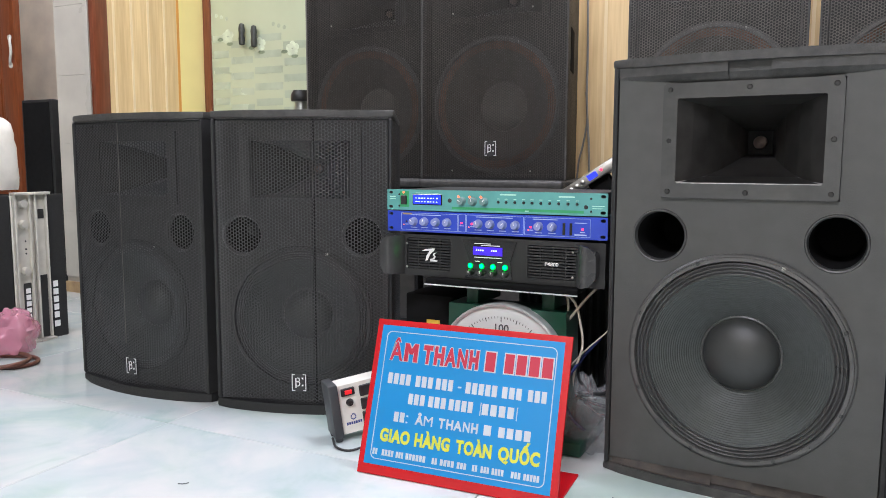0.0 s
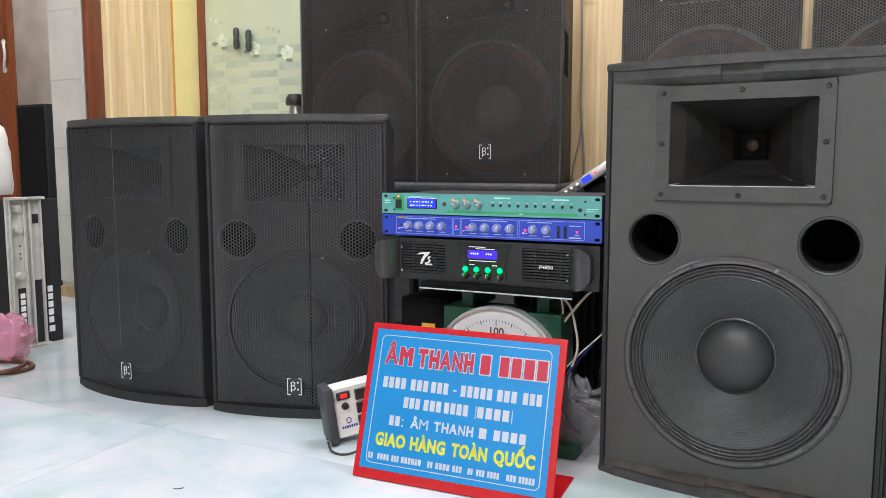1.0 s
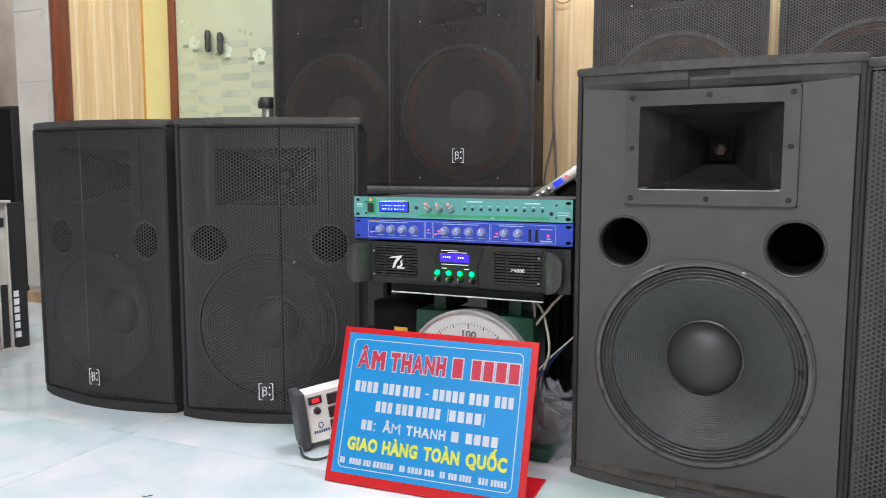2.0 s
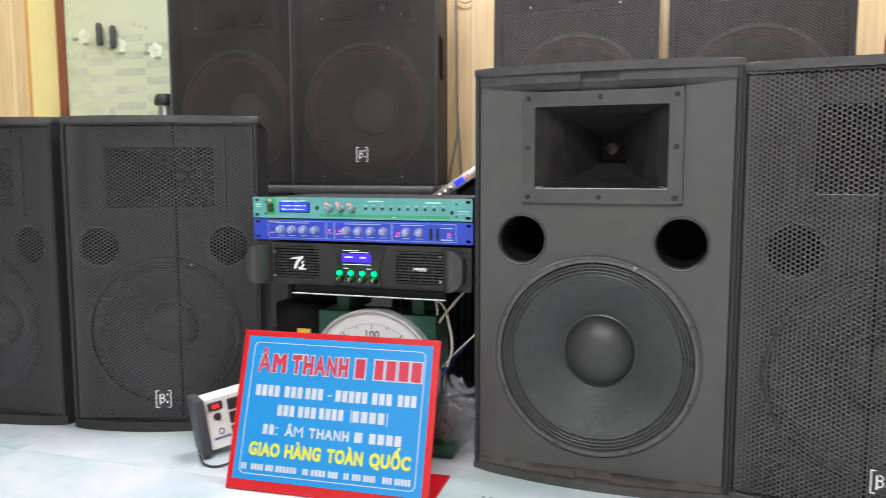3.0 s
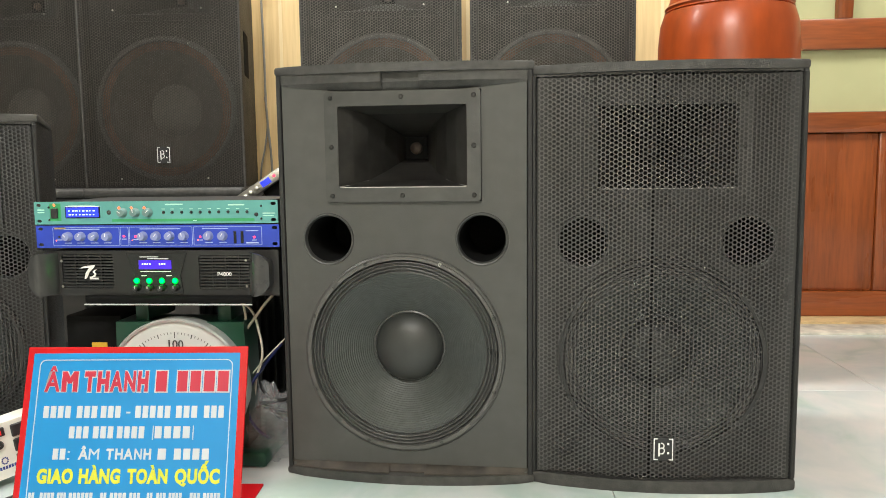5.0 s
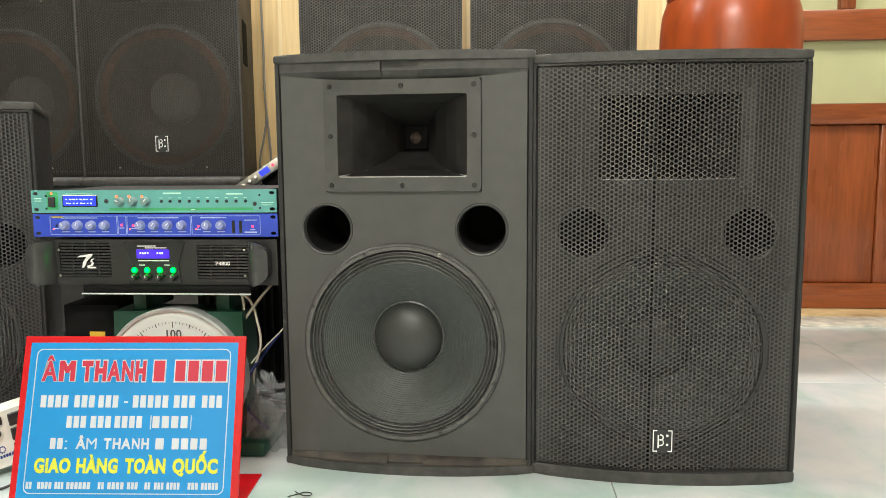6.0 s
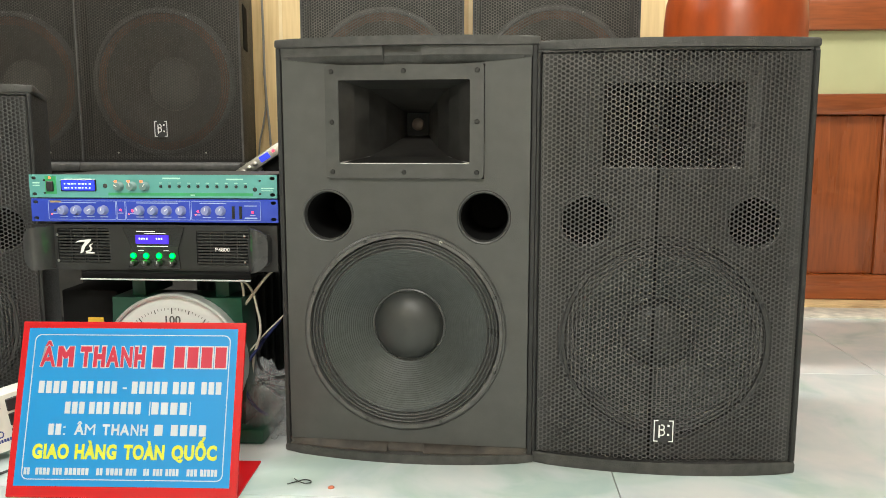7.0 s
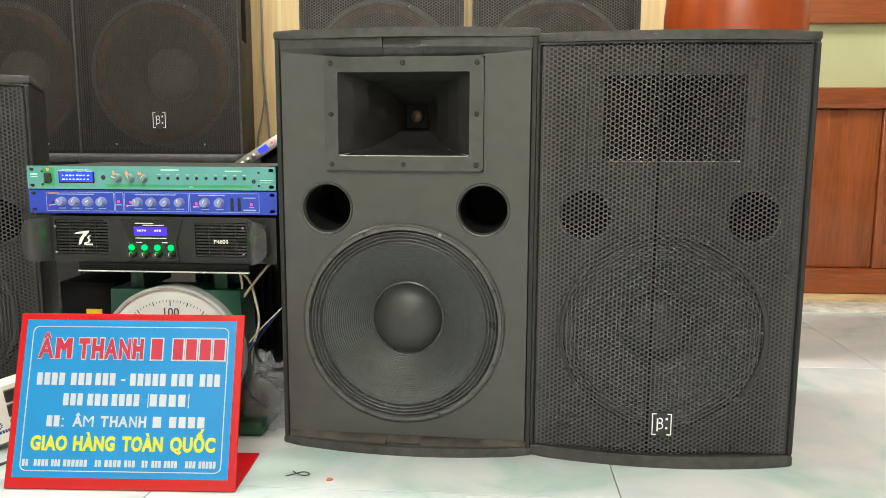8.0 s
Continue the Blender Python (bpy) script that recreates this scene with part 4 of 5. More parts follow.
for sweep in ([(262, 305), (276, 297), (322, 291), (318, 300), (300, 318), (288, 342), (278, 346), (284, 322), (298, 302), (276, 304)],
              [(328, 308), (316, 311), (311, 319), (317, 325), (312, 333), (298, 337), (300, 341), (318, 338), (325, 326), (318, 318), (324, 312)]):
    vs = [b.verts.new((ux(x), -0.0056, az(z))) for x, z in sweep]
    ret = bmesh.ops.extrude_face_region(b, geom=[b.faces.new(vs)])
    for v in [g for g in ret["geom"] if isinstance(g, bmesh.types.BMVert)]:
        v.co.y += 0.0008
part("emblem_shape", b, WHITE_PRINT, face)
bars("print", face, WHITE_PRINT, [(ux(300), ux(332), az(346), az(340))], -0.0052)
lettering("print", "P4800", ux(776), ux(828), az(334), az(320), -0.0052, WHITE_PRINT, face, fat=0.015)
for sx in (-1, 1):
    # a rounded grip that arches forward from the panel end
    b = bmesh.new()
    n, x_in, x_out, rad = 14, 0.190, 0.2365, 0.030
    rows = []
    for i in range(n + 1):
        u = i / n
        x = x_in + (x_out - x_in) * u
        y = -0.004 - 0.036 * math.sin(min(1.0, u * 1.9) * math.pi / 2) * (1 - 0.25 * max(0.0, u - 0.6) / 0.4)
        over = max(0.0, x - (x_out - rad)) / rad
        half = H_A / 2 - 0.003 - rad * (1 - math.sqrt(max(0.0, 1 - (0.96 * over) ** 2)))
        yi = y + 0.010 if u < 0.86 else 0.0
        rows.append([b.verts.new((sx * x - 0.0065, yy, H_A / 2 + zz)) for yy, zz in ((y, -half), (y, half), (yi, half), (yi, -half))])
    for p, q in zip(rows, rows[1:]):
        for k in range(4):
            b.faces.new((p[k], q[k], q[(k + 1) % 4], p[(k + 1) % 4]))
    b.faces.new(rows[0])
    b.faces.new(rows[-1][::-1])
    part("grip", b, GREY_GRIP, amp, "curved black grip")
    for z in (0.018, 0.068):
        dot("bolt", face, sx * 0.184 - 0.0065, z, 0.0028, STEEL, -0.004, 0.002)

# ---- dial scale ----
GREEN = material("dark_green_enamel", (0.008, 0.055, 0.030), 0.35, grain=0.25, scale=18)
DIAL = material("white_dial_enamel", (0.72, 0.76, 0.74), 0.3, grain=0.03, scale=20)
INK = material("black_ink", (0.07, 0.075, 0.075), 0.5)
GALV = material("galvanised_edge", (0.60, 0.63, 0.61), 0.4, 0.2, grain=0.15, scale=40)
scale_t = thing("weighing_scale", pose(-0.432, 0.735, 0), "green spring dial weighing scale carrying the amplifier", "scale")
part("platform", box(-0.165, 0.165, -0.045, 0.24, 0.3305, 0.342, bevel=0.003), DARK_CASE, scale_t)
# a bright strip paints the highlight on the platform's metal edge
part("platform_edge", box(-0.166, 0.166, -0.049, -0.045, 0.3275, 0.3300, bevel=0.0006, seg=1), GALV, scale_t, "metal platform edge with its highlight painted bright")
for sx in (-1, 1):
    part("platform_arm", box(sx * 0.085 - 0.014, sx * 0.085 + 0.014, 0.02, 0.15, 0.28, 0.330, bevel=0.003), GREEN, scale_t)
o = [(-0.13, 0.03), (0.13, 0.03), (0.135, 0.12), (0.130, 0.285), (-0.130, 0.285), (-0.135, 0.12)]
part("housing", plate(o, [], 0.0, 0.08), GREEN, scale_t)
part("base", box(-0.16, 0.175, -0.03, 0.22, 0.0, 0.03, bevel=0.006), GREEN, scale_t)
part("dial_rim", lathe([(0.139, 0.02), (0.141, -0.016), (0.138, -0.020), (0.134, -0.018), (0.133, -0.008)], 64, (0, -0.012, 0.157)), GALV, scale_t, "bright metal dial rim")
dial = part("dial", lathe([(0.134, 0.0), (0.0005, 0.0)], 64, (0, -0.024, 0.157)), DIAL, scale_t, "white enamel dial")
b = bmesh.new()
for i in range(100):
    a = 2 * math.pi * i / 100
    long = 0.012 if i % 10 == 0 else (0.008 if i % 5 == 0 else 0.0045)
    ca, sa = math.sin(a), math.cos(a)
    w = 0.0006 if i % 5 else 0.0010
    r0, r1 = 0.113 - long, 0.113
    q = [(r0 * ca - w * sa, r0 * sa + w * ca), (r1 * ca - w * sa, r1 * sa + w * ca), (r1 * ca + w * sa, r1 * sa - w * ca), (r0 * ca + w * sa, r0 * sa - w * ca)]
    b.faces.new([b.verts.new((x, -0.0248, 0.157 + z)) for x, z in q])
part("dial_marks", b, INK, dial)
lettering("dial_number", "100", -0.013, 0.017, 0.238, 0.254, -0.0246, INK, dial, fat=0.01)
part("pointer", box(-0.002, 0.002, -0.0275, -0.0262, 0.13, 0.228, bevel=0.0005, seg=1), INK, dial)

fins = thing("rack_case", pose(-0.36, 1.15, 0), "black finned rack case standing behind the scale", "rack case")
part("body", box(-0.20, 0.14, 0.0, 0.3, 0.0, 0.47, bevel=0.004), BLACK, fins)
for i in range(16):
    part("fin", box(-0.19 + 0.0205 * i, -0.184 + 0.0205 * i, -0.018, -0.0005, 0.02, 0.45), PLASTIC, fins)

case = thing("equipment_case", pose(-0.645, 0.80, 0), "black equipment case with a yellow label, under the amplifier", "case")
part("body", box(-0.06, 0.06, 0.0, 0.2, 0.0, 0.285, bevel=0.004), DARK_CASE, case)
part("sticker", box(-0.005, 0.028, -0.002, 0.0, 0.208, 0.228), material("yellow_sticker", (0.75, 0.45, 0.03), 0.5, grain=0.1), case, "yellow sticker")

# ---- advertising sign ----
RED = material("red_acrylic", (0.46, 0.005, 0.009), 0.22, grain=0.05, scale=15)
CYAN = material("sky_blue_print", (0.012, 0.222, 0.53), 0.33, grain=0.05, scale=7)
PAPER = material("white_sign_print", (0.48, 0.51, 0.54), 0.4)
YELLOW_P = material("yellow_sign_print", (0.56, 0.56, 0.03), 0.4)
RED_P = material("red_sign_print", (0.42, 0.018, 0.045), 0.4)
SW, SH = 0.388, 0.292
sign = thing("advertising_sign", pose(-0.424, 0.459, 0.0, 0, 0, 2.4), "blue and red tabletop sign with white and yellow lettering", "sign")
board = part("board", box(-SW / 2, SW / 2, 0.0, 0.004, 0.0, SH, bevel=0.0008, seg=1), RED, sign, "red acrylic board", at=pose(0, 0, 0.002, -18.5))
part("foot", box(-SW / 2, SW / 2, 0.003, 0.155, 0.0, 0.004, bevel=0.0008, seg=1), RED, sign, "red acrylic foot")


def sx_(c):
    return -SW / 2 + SW * c


def sz_(c):
    return SH * (1 - c)


panel = part("panel", box(sx_(0.030), sx_(0.966), -0.0006, 0.0, sz_(0.937), sz_(0.038)), CYAN, board, "sky blue printed panel")
part("border", plate(rounded_rect(sx_(0.06), sx_(0.936), sz_(0.902), sz_(0.075), 0.011), [rounded_rect(sx_(0.064), sx_(0.932), sz_(0.897), sz_(0.08), 0.0098)], -0.0010, -0.0006), PAPER, panel)


def words(body, x0, x1, v0, v1, mat, fat, y=-0.0006, rim=0.0, spread=0.06):
    lettering("lettering", body, sx_(x0), sx_(x1), sz_(v1), sz_(v0), y, mat, panel, fat, 0.0005, rim, spread)


def blocks(spans, v0, v1, mat, y=-0.0006, grow=0.0):
    for x0, x1 in spans:
        part("print_bar", box(sx_(x0) - grow, sx_(x1) + grow, y - 0.0005, y, sz_(v1) - grow, sz_(v0) + grow), mat, panel)


def digits(x0, x1, n):
    return [(x0 + (x1 - x0) * i / n, x0 + (x1 - x0) * (i + 0.74) / n) for i in range(n)]


TITLE = (("Â", 0.093, 0.162, 0.022), ("T", 0.272, 0.320, 0.062), ("H", 0.331, 0.383, 0.062), ("A", 0.388, 0.446, 0.040), ("N", 0.453, 0.503, 0.042), ("H", 0.513, 0.560, 0.062))
for mat, y, rim, grow in ((PAPER, -0.0006, 0.05, 0.0022), (RED_P, -0.0013, 0.0, 0.0)):
    for letter, x0, x1, fat in TITLE:
        words(letter, x0, x1, 0.145, 0.264, mat, fat, y, rim * fat / 0.062)
    for k, shift in enumerate((-0.006, 0.0, 0.006)):
        m, wide = 1.6 * grow, 1.0 + 300 * grow
        words("M", 0.176 + shift * wide, 0.236 + shift * wide, 0.145 - m, 0.264 + m, mat, 0.0, y - 0.00012 * k)
    blocks([(0.596, 0.644), (0.692, 0.736), (0.750, 0.796), (0.811, 0.859), (0.873, 0.921)], 0.145, 0.264, mat, y, grow)
blocks(digits(0.099, 0.230, 4) + digits(0.250, 0.349, 3) + digits(0.358, 0.454, 3) + digits(0.512, 0.677, 5) + digits(0.694, 0.797, 3) + digits(0.819, 0.915, 3), 0.346, 0.416, PAPER)
blocks([(0.472, 0.490)], 0.380, 0.390, PAPER)
blocks(digits(0.224, 0.318, 3) + digits(0.331, 0.429, 3) + digits(0.438, 0.567, 4) + digits(0.606, 0.772, 4), 0.464, 0.532, PAPER)
blocks([(0.596, 0.600), (0.774, 0.778)], 0.460, 0.540, PAPER)
blocks(digits(0.160, 0.224, 2), 0.590, 0.652, PAPER)
blocks([(0.226, 0.235)], 0.604, 0.613, PAPER)
blocks([(0.226, 0.235)], 0.643, 0.652, PAPER)
for letter, x0, x1, fat in (("Â", 0.274, 0.318, 0.030), ("M", 0.321, 0.366, 0.0), ("T", 0.398, 0.430, 0.040), ("H", 0.438, 0.472, 0.040), ("A", 0.475, 0.517, 0.030), ("N", 0.523, 0.556, 0.020), ("H", 0.564, 0.597, 0.040)):
    words(letter, x0, x1, 0.590, 0.652, PAPER, fat)
blocks([(0.626, 0.662)] + digits(0.698, 0.862, 4), 0.590, 0.652, PAPER)
for body, x0, x1, v0, v1 in (("GIAO", 0.099, 0.260, 0.703, 0.787), ("HÀNG", 0.286, 0.468, 0.703, 0.787), ("TOÀN", 0.499, 0.677, 0.703, 0.787), ("QUỐC", 0.708, 0.905, 0.703, 0.787)):
    words(body, x0, x1, v0, v1, YELLOW_P, 0.050, spread=0.10)
small = digits(0.071, 0.100, 2) + digits(0.122, 0.188, 4) + digits(0.198, 0.240, 3) + digits(0.250, 0.358, 6) + digits(0.388, 0.418, 2) + digits(0.430, 0.505, 4) + digits(0.516, 0.566, 3)
blocks(small + digits(0.592, 0.620, 2) + digits(0.634, 0.678, 3) + digits(0.688, 0.748, 4) + digits(0.780, 0.828, 3) + digits(0.838, 0.915, 5), 0.836, 0.874, PAPER)

# ---- outlet box ----
IVORY = material("ivory_enamelled_steel", (0.74, 0.73, 0.66), 0.35, grain=0.05, scale=15)
GREY_P = material("dark_grey_plastic", (0.045, 0.047, 0.05), 0.5, grain=0.12, scale=30)
outlet = thing("outlet_box", pose(-0.730, 0.575, 0.0140, 0, -8, 50) @ Matrix.Diagonal((0.9, 0.9, 0.9, 1)), "ivory voltage regulator box with grey ends and black sockets", "voltage regulator")
b = plate([(0.0, 0.0), (0.20, 0.0), (0.20, 0.118), (0.0, 0.118)], [], 0.0, 0.05)
part("case", b, IVORY, outlet)
for x0, x1 in ((-0.022, 0.0), (0.20, 0.222)):
    part("end_cap", box(x0, x1, -0.012, 0.056, -0.004, 0.126, bevel=0.004), GREY_P, outlet, "dark grey plastic end")
    for y in (0.0, 0.045):
        part("rubber_foot", lathe([(0.009, -0.008), (0.010, 0.0), (0.001, 0.0), (0.001, -0.008)], 14, ((x0 + x1) / 2, y, -0.0035), "z"), PLASTIC, outlet)
sw = part("switch", box(0.008, 0.040, -0.006, 0.0, 0.092, 0.110, bevel=0.001, seg=1), PLASTIC, outlet, "black bezel of the lit switch")
part("switch_key", box(0.016, 0.033, -0.009, -0.006, 0.096, 0.106, bevel=0.001, seg=1), material("red_lit_switch", (0.70, 0.02, 0.02), 0.3, emit=0.5), sw, "lit red rocker key")
part("fuse_cap", lathe([(0.0005, -0.010), (0.006, -0.010), (0.009, -0.002), (0.009, 0.0)], 20, (0.026, 0.0, 0.074)), PLASTIC, outlet)
for x in (0.052, 0.11):
    for z in (0.018, 0.050, 0.082):
        part("socket", box(x, x + 0.042, -0.005, 0.0, z, z + 0.027, bevel=0.002, seg=1), PLASTIC, outlet)
b = bmesh.new()
for i in range(10):
    a = radians(36 * i)
    bm_box(b, 0.030 + 0.0055 * math.cos(a) - 0.0014, 0.030 + 0.0055 * math.cos(a) + 0.0014, -0.0006, 0.0, 0.038 + 0.0065 * math.sin(a) - 0.0014, 0.038 + 0.0065 * math.sin(a) + 0.0014)
for i in range(7):
    bm_box(b, 0.012 + 0.0055 * i, 0.016 + 0.0055 * i, -0.0006, 0.0, 0.020, 0.0265)
part("print", b, material("navy_print", (0.03, 0.05, 0.22), 0.5), outlet)

# ---- cables behind the sign ----
WIRE_W = material("pale_twin_wire", (0.60, 0.56, 0.46), 0.5, grain=0.1)
WIRE_B = material("black_rubber_cable", (0.018, 0.018, 0.018), 0.45, grain=0.15)
WIRE_R = material("brown_rubber_cable", (0.14, 0.055, 0.035), 0.5, grain=0.2)


def cable(label, points, r, mat):
    ob = tube(points, r, "cable", mat)
    return tagged(ob, label, "cable", "cables")


cable("pale twin wire looped down beside the scale", [(-0.322, 0.745, 0.326), (-0.311, 0.750, 0.323), (-0.305, 0.755, 0.303), (-0.307, 0.76, 0.280), (-0.316, 0.765, 0.264)], 0.0026, WIRE_W)
cable("pale wire hanging from the amplifier", [(-0.238, 0.77, 0.345), (-0.257, 0.76, 0.326), (-0.287, 0.76, 0.289), (-0.317, 0.76, 0.250)], 0.0030, WIRE_W)
cable("pale wire bowing down behind the sign", [(-0.309, 0.750, 0.323), (-0.292, 0.76, 0.302), (-0.280, 0.76, 0.263), (-0.274, 0.76, 0.218), (-0.282, 0.765, 0.188), (-0.291, 0.77, 0.165), (-0.300, 0.78, 0.120)], 0.0026, WIRE_W)
for k in range(7):
    rnd = random.Random(k)
    x0 = -0.235 + 0.012 * k
    cable("black cable tangled behind the loudspeaker", [(x0, 0.86 + 0.02 * k, 0.36 - 0.02 * k), (x0 - 0.02 * rnd.random(), 0.88, 0.26), (-0.25 + 0.05 * rnd.random(), 0.80 + 0.1 * rnd.random(), 0.13 + 0.03 * k * rnd.random()),
                                                     (-0.20 + 0.05 * rnd.random(), 0.86, 0.06), (-0.17, 0.92 + 0.02 * k, 0.004)], 0.0032 + 0.0006 * (k % 3), WIRE_B)
for k in range(3):
    cable("black cable lying on the tiles", [(-0.30, 0.80 + 0.04 * k, 0.10 - 0.02 * k), (-0.24, 0.84, 0.09 - 0.02 * k), (-0.19, 0.86 + 0.03 * k, 0.06), (-0.12, 0.90, 0.06 + 0.02 * k)], 0.004, WIRE_B)
cable("black flex running from the outlet box", [(-0.742, 0.552, 0.012), (-0.715, 0.530, 0.004), (-0.680, 0.535, 0.004), (-0.655, 0.575, 0.02), (-0.640, 0.62, 0.06)], 0.0026, WIRE_B)
WIRE_BLUE = material("dark_blue_cable", (0.016, 0.022, 0.10), 0.45, grain=0.15)
cable("dark blue cable curling over the clear bag", [(-0.255, 0.83, 0.22), (-0.285, 0.77, 0.175), (-0.300, 0.745, 0.145), (-0.304, 0.74, 0.11), (-0.292, 0.742, 0.075), (-0.270, 0.80, 0.02)], 0.0034, WIRE_BLUE)
cable("black cable lying over the clear bag", [(-0.215, 0.80, 0.125), (-0.245, 0.765, 0.118), (-0.270, 0.765, 0.130), (-0.290, 0.79, 0.15), (-0.300, 0.85, 0.17)], 0.0036, WIRE_B)
cable("thin grey wire strung towards the loudspeaker", [(-0.305, 0.77, 0.165), (-0.270, 0.77, 0.205), (-0.230, 0.78, 0.245), (-0.205, 0.80, 0.275)], 0.0016, WIRE_W)
adapter = thing("power_adapter", pose(-0.215, 0.90, 0.0), "grey power adapter standing by the tangled cables", "adapter")
part("body", box(-0.022, 0.022, 0, 0.05, 0.255, 0.33, bevel=0.005), material("mid_grey_plastic", (0.20, 0.20, 0.21), 0.5, grain=0.1), adapter)
part("stand", box(-0.03, 0.03, 0.002, 0.048, 0.0, 0.2545, bevel=0.004), BLACK, adapter)
GREY_WIRE = material("grey_wire", (0.25, 0.24, 0.22), 0.5)
cable("grey wire running down the panelled wall", [(-0.705, 2.238, 2.4), (-0.704, 2.238, 1.3), (-0.699, 2.238, 1.0), (-0.698, 2.238, 0.82), (-0.684, 2.236, 0.62), (-0.682, 2.236, 0.5), (-0.68, 2.22, 0.2)], 0.0045, GREY_WIRE)
cable("second wire bowing off the panelled wall", [(-0.700, 2.232, 0.86), (-0.692, 2.228, 0.76), (-0.705, 2.224, 0.66), (-0.722, 2.222, 0.58), (-0.722, 2.222, 0.3)], 0.0035, GREY_WIRE)
tagged(tube([(-0.664 + 0.036 * math.cos(radians(a)), 2.236, 1.255 + 0.030 * math.sin(radians(a))) for a in range(-200, 60, 20)], 0.0022, "wire_loop", material("copper_wire", (0.30, 0.17, 0.08), 0.4, 0.5)), "thin copper-coloured wire loop on the panelled wall", "wire")

# slanted silver unit behind the stack
silver = thing("tuner_unit", Matrix.Translation((-0.388, 1.0, 0.512)) @ pose(0, 0, 0, 0, -34, 8), "slim silver device with a red lamp, propped behind the rack", "audio device")
BRUSHED = material("brushed_aluminium", (0.40, 0.39, 0.37), 0.35, 0.9, grain=0.15, scale=60, stretch=(1, 8, 8))
part("case", box(0.0, 0.16, -0.004, 0.10, -0.010, 0.014, bevel=0.002), BRUSHED, silver)
for x in (0.014, 0.030, 0.046):
    dot("jack", silver, x, 0.002, 0.006, STEEL, -0.004, 0.002)
part("display", box(0.060, 0.084, -0.0055, -0.004, -0.004, 0.009), LCD, silver, "lit blue display")
dot("led", silver, 0.096, 0.004, 0.0035, LED_R, -0.004, 0.003)
part("prop", box(0.05, 0.10, 0.02, 0.08, -0.09, -0.0105), VOID, silver)

# ---- clear plastic bag, thread and leaf on the floor ----
def crumpled(name, m, size, mat, label, category, seed, amp=0.35, sub=4, freq=2.2, square=1.0):
    bm = bmesh.new()
    bmesh.ops.create_icosphere(bm, subdivisions=sub, radius=1.0)
    for v in bm.verts:
        p = v.co.copy()
        n = noise.noise(p * freq + Vector((seed, 0, 0))) + 0.6 * abs(noise.noise(p * freq * 2.3 + Vector((0, seed, 0)))) + 0.25 * noise.noise(p * freq * 5)
        p = Vector([math.copysign(abs(c) ** square, c) for c in p])
        v.co = p * (1 + amp * n)
        v.co = Vector((v.co.x * size[0], v.co.y * size[1], max(v.co.z, -0.55) * size[2]))
    lo = min(v.co.z for v in bm.verts)
    for v in bm.verts:
        v.co.z -= lo
    ob = new(name, mesh_of(name, bm, mat))
    ob.matrix_basis = m
    return tagged(ob, label, category)


CLEAR = material("clear_plastic_film", (0.80, 0.82, 0.84), 0.12, grain=0.05, alpha=0.20)
PINK = material("pink_plastic_film", (0.80, 0.34, 0.46), 0.2, grain=0.25, scale=8, trans=0.3, alpha=0.6)
CLOTH = material("off_white_woven_sack", (0.78, 0.76, 0.68), 0.8, grain=0.08, scale=30, bump=0.3, bscale=250)
crumpled("plastic_bag", pose(-0.262, 0.775, 0), (0.044, 0.05, 0.082), CLEAR, "crumpled clear plastic bag among the cables", "bag", 3, 0.5, 4, 2.6)
crumpled("plastic_bag", pose(-2.035, 0.735, 0.012), (0.066, 0.07, 0.08), PINK, "crumpled pink plastic bag on a cable coil", "bag", 7, 0.26, 4, 2.0)
tagged(tube([(-0.163, 0.533, 0.002), (-0.150, 0.543, 0.002), (-0.136, 0.552, 0.002), (-0.124, 0.545, 0.002), (-0.130, 0.536, 0.003), (-0.143, 0.541, 0.003), (-0.156, 0.555, 0.002)], 0.0009, "thread", WIRE_B), "loop of dark thread on the tiles", "thread")
tagged(tube([(-0.876, 0.256, 0.002), (-0.867, 0.260, 0.002), (-0.862, 0.268, 0.002)], 0.0008, "thread", WIRE_B), "short dark thread on the tiles", "thread")
leaf = part("leaf_scrap", lathe([(0.0003, 0.004), (0.005, 0.002), (0.006, 0.0)], 7, (0, 0, 0), "z"), material("dry_red_leaf", (0.42, 0.12, 0.06), 0.6, grain=0.2), None, at=pose(-0.085, 0.528, 0.0, 0, 0, 20))
tagged(leaf, "small dry red leaf scrap on the tiles", "leaf")

# ---- left nook: stood-up amplifiers, sack, black cabinet, open door ----
SILVER = material("silver_grey_panel", (0.62, 0.60, 0.53), 0.42, 0.3, grain=0.12, scale=25)


def stood_amp(y0, w, silver_face, label):
    t = thing("rack_amplifier", pose(-2.128, y0, 0.0), label, "amplifier", "stood-up amplifiers")
    part("body", box(-0.36, -0.006, 0.002, w - 0.002, 0.0, 0.47, bevel=0.003), BLACK, t)
    fm = SILVER if silver_face else BLACK
    f = part("front_panel", box(-0.006, 0.0, 0.001, w - 0.001, 0.0, 0.478, bevel=0.002, seg=1), fm, t)
    if silver_face:
        part("flange", box(-0.004, 0.022, 0.0, w, 0.478, 0.486, bevel=0.001, seg=1), SILVER, f)
        part("flange", box(-0.004, 0.022, 0.0, w, 0.0, 0.008, bevel=0.001, seg=1), SILVER, f)
        for y in (0.006, w - 0.012):
            part("ridge", box(0.0, 0.012, y, y + 0.006, 0.008, 0.478, bevel=0.001, seg=1), SILVER, f)
    return t, f


stood_amp(0.700, 0.116, False, "plain black amplifier stood on its side beside the silver ones")
t, f = stood_amp(0.818, 0.068, True, "silver-fronted amplifier stood on its side on the floor")
for z in (0.45, 0.385, 0.235):
    part("knob", lathe([(0.013, 0.0), (0.012, 0.018), (0.0005, 0.019)], 16), SILVER, f, at=Matrix.Translation((0.0, 0.036, z)) @ pose(0, 0, 0, 0, 0, -90))
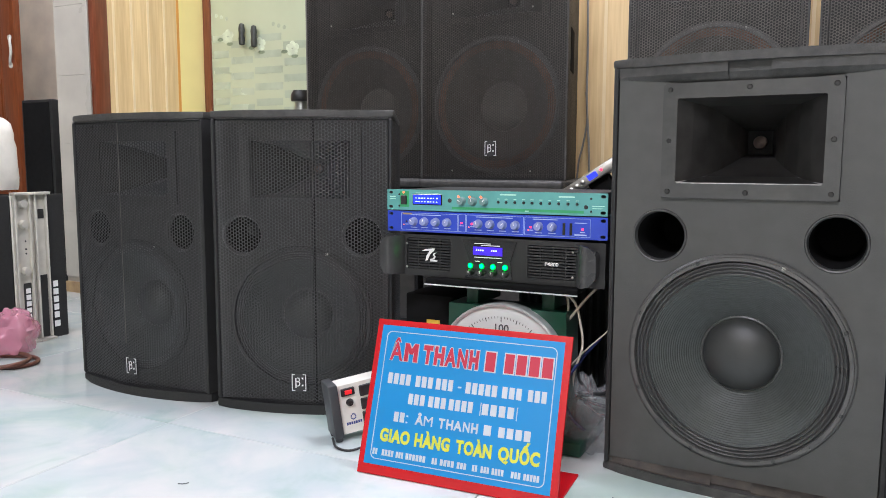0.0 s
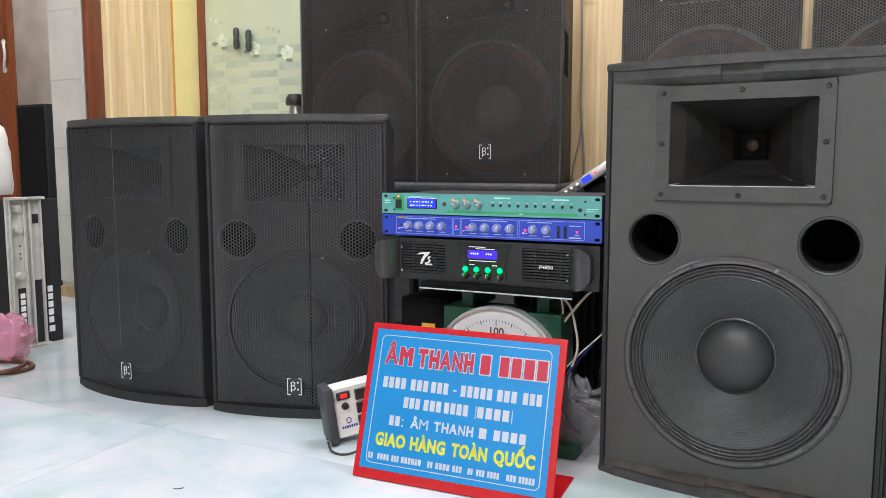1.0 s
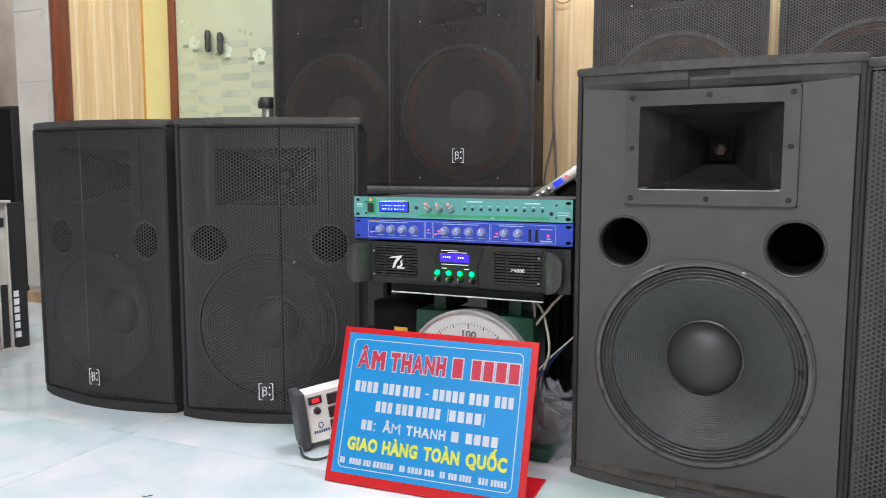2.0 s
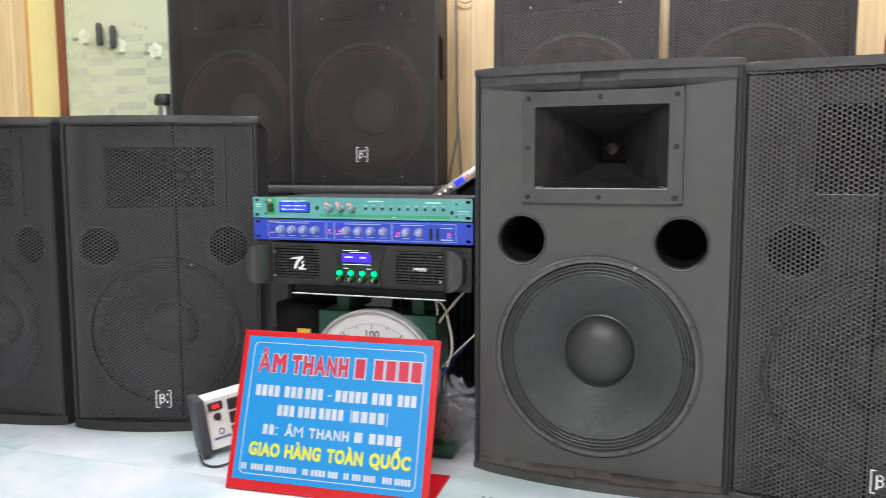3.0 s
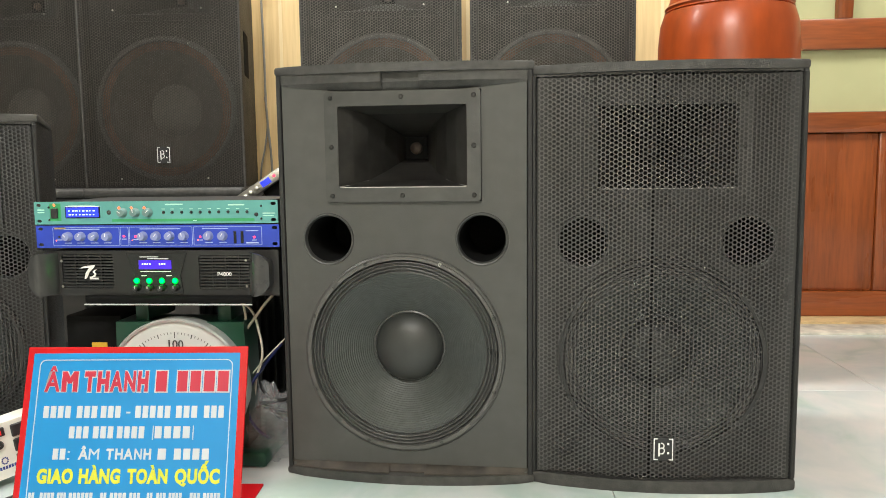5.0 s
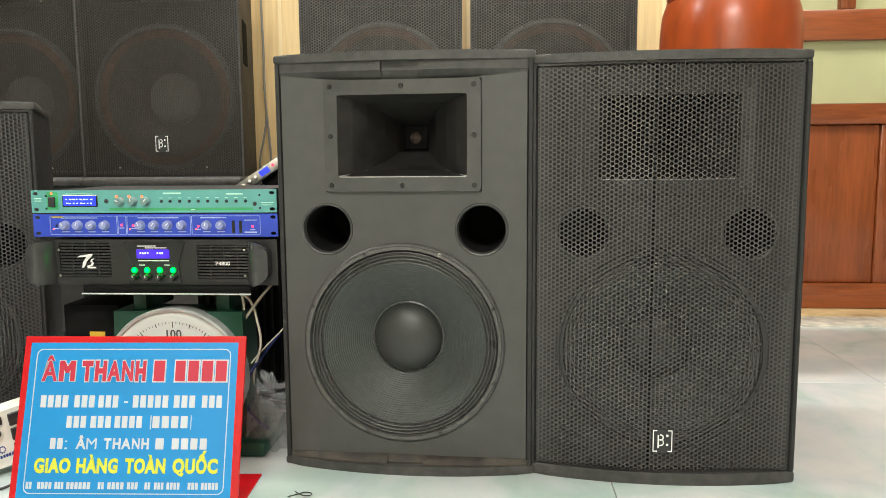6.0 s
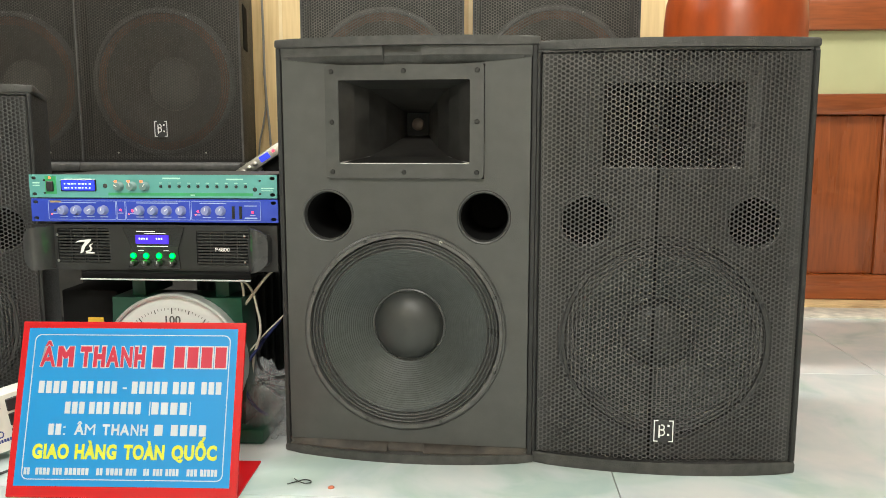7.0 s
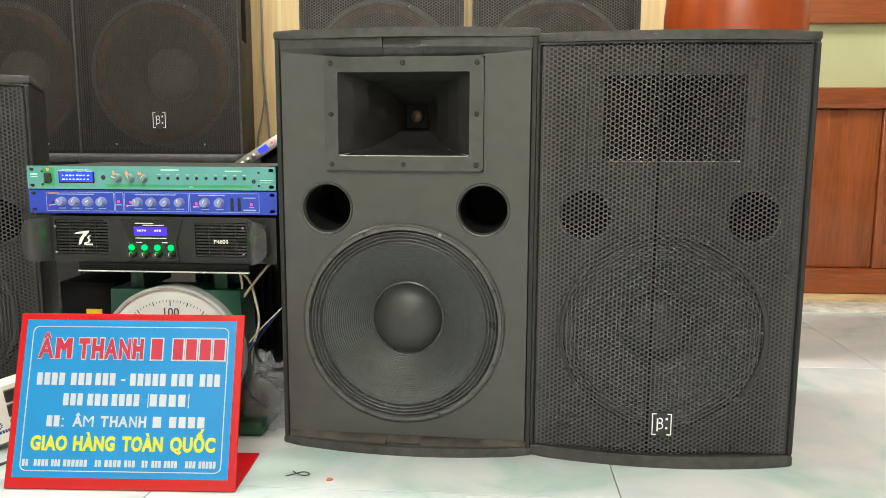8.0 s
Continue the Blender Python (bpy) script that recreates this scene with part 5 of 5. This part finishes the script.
part("label_plate", box(0.0, 0.002, 0.030, 0.058, 0.06, 0.195), PLASTIC, f, "black plate with pale print")
b = bmesh.new()
for i in range(5):
    bm_box(b, 0.002, 0.0028, 0.036, 0.052, 0.078 + 0.021 * i, 0.094 + 0.021 * i)
part("print_bar", b, WHITE_PRINT, f)
for z in (0.29, 0.305, 0.33):
    part("hole", lathe([(0.003, 0.0), (0.003, 0.001), (0.0003, 0.001)], 8), PLASTIC, f, at=Matrix.Translation((0.0, 0.045, z)) @ pose(0, 0, 0, 0, 0, -90))
t, f = stood_amp(0.888, 0.056, True, "silver-fronted amplifier with a black lower half, stood beside the first")
part("lower_plate", box(0.0, 0.0015, 0.014, 0.048, 0.010, 0.215), PLASTIC, f, "black lower half")
part("window", box(0.0, 0.002, 0.022, 0.042, 0.40, 0.43), PLASTIC, f, "small dark window")
t, f = stood_amp(0.946, 0.058, False, "black amplifier stood upright with white vertical print")
for i in range(5):
    part("print_bar", box(0.0, 0.0012, 0.006, 0.024, 0.066 + 0.026 * i, 0.086 + 0.026 * i), WHITE_PRINT, f)
part("print_bar", box(0.0, 0.0012, 0.005, 0.026, 0.036, 0.056), WHITE_PRINT, f)
sack = crumpled("sack", pose(-2.41, 0.90, 0.487), (0.098, 0.11, 0.17), CLOTH, "tied off-white sack on the stood-up amplifiers", "sack", 11, 0.10, 4, 1.8, 0.6)
part("tied_neck", lathe([(0.05, -0.03), (0.022, 0.01), (0.03, 0.03), (0.05, 0.05), (0.03, 0.045), (0.015, 0.02)], 14, (0, 0, 0.275), "z"), CLOTH, sack)
cab = thing("black_cabinet", pose(-3.18, 1.70, 0), "tall black cabinet by the tiled pier", "cabinet")
part("body", box(-0.115, 0.098, 0.0, 0.4, 0.0, 0.872, bevel=0.004), BLACK, cab)
part("front", box(-0.10, 0.083, -0.006, -0.0005, 0.02, 0.86, bevel=0.002, seg=1), VOID, cab)
leaf_door = tagged(new("door_3"), "open red-brown wooden door leaf with a white pull handle", "door", "", "structure")
leaf_door.matrix_basis = pose(-3.750, 2.0, 0.0)
part("stile", box(-0.11, 0.0, 0.0, 0.04, 0.01, 2.1, bevel=0.005), REDWOOD, leaf_door)
part("stile", box(-0.85, -0.74, 0.0, 0.04, 0.01, 2.1, bevel=0.005), REDWOOD, leaf_door)
for za, zb in ((0.01, 0.2), (0.42, 0.52), (1.98, 2.1)):
    part("rail", box(-0.74, -0.11, 0.0, 0.04, za, zb, bevel=0.005), REDWOOD_H, leaf_door)
for za, zb in ((0.2, 0.42), (0.52, 1.98)):
    part("panel", box(-0.74, -0.11, 0.01, 0.03, za, zb, bevel=0.004), REDWOOD, leaf_door)
tube([(-0.040, 0.0, 1.095), (-0.024, -0.014, 1.112), (-0.002, -0.022, 1.165), (-0.018, -0.014, 1.222), (-0.034, 0.0, 1.240)], 0.007, "pull_handle", IVORY, leaf_door, "white curved pull handle")
for z in (1.095, 1.24):
    part("rose", lathe([(0.016, 0.0), (0.014, -0.005), (0.0005, -0.006)], 14, (-0.037, 0.0, z)), IVORY, leaf_door)
flask = thing("metal_flask", pose(-1.90, 2.02, 0), "tall dark metal flask with a wide cap by the glazed door", "flask")
part("body", lathe([(0.001, 0.0), (0.07, 0.0), (0.072, 0.6), (0.055, 0.75), (0.03, 0.80), (0.028, 0.84), (0.032, 0.845)], 28, (0, 0, 0), "z"), material("dull_steel", (0.30, 0.31, 0.28), 0.35, 0.7, grain=0.2), flask)
part("flask_cap", lathe([(0.001, 0.846), (0.042, 0.846), (0.046, 0.855), (0.044, 0.875), (0.034, 0.892), (0.001, 0.895)], 28, (0, 0, 0), "z"), PLASTIC, flask)
for k, pts in enumerate(([(-2.06, 0.62, 0.006), (-1.93, 0.60, 0.006), (-1.86, 0.66, 0.006), (-1.90, 0.72, 0.007), (-2.02, 0.70, 0.006), (-2.10, 0.64, 0.014)], [(-2.10, 0.57, 0.006), (-1.95, 0.57, 0.007), (-1.86, 0.63, 0.016), (-1.93, 0.71, 0.016), (-2.10, 0.68, 0.006)])):
    cable("brown rubber cable coiled on the tiles", pts, 0.006, WIRE_R)
cable("yellow plug end on the coiled cable", [(-2.04, 0.65, 0.02), (-2.015, 0.645, 0.02)], 0.012, material("yellow_rubber", (0.75, 0.55, 0.03), 0.5, grain=0.1))

# ---- floor tiles ----
floor = bpy.data.objects["floor"]
T, GAP = 0.776, 0.0018
me = mesh_of("tile", box(-T / 2 + GAP / 2, T / 2 - GAP / 2, -T / 2 + GAP / 2, T / 2 - GAP / 2, -0.0044, 0.0, bevel=0.0007, seg=1), TILE, False)
for i in range(-5, 5):
    for j in range(-6, 4):
        x, y = -1.148 + T * (i + 0.5), 0.494 + T * (j + 0.5)
        if -4.95 < x < 2.9 and -3.5 < y < 2.9:
            ob = new("tile", me)
            ob.parent = floor
            ob.location = (x, y, 0)
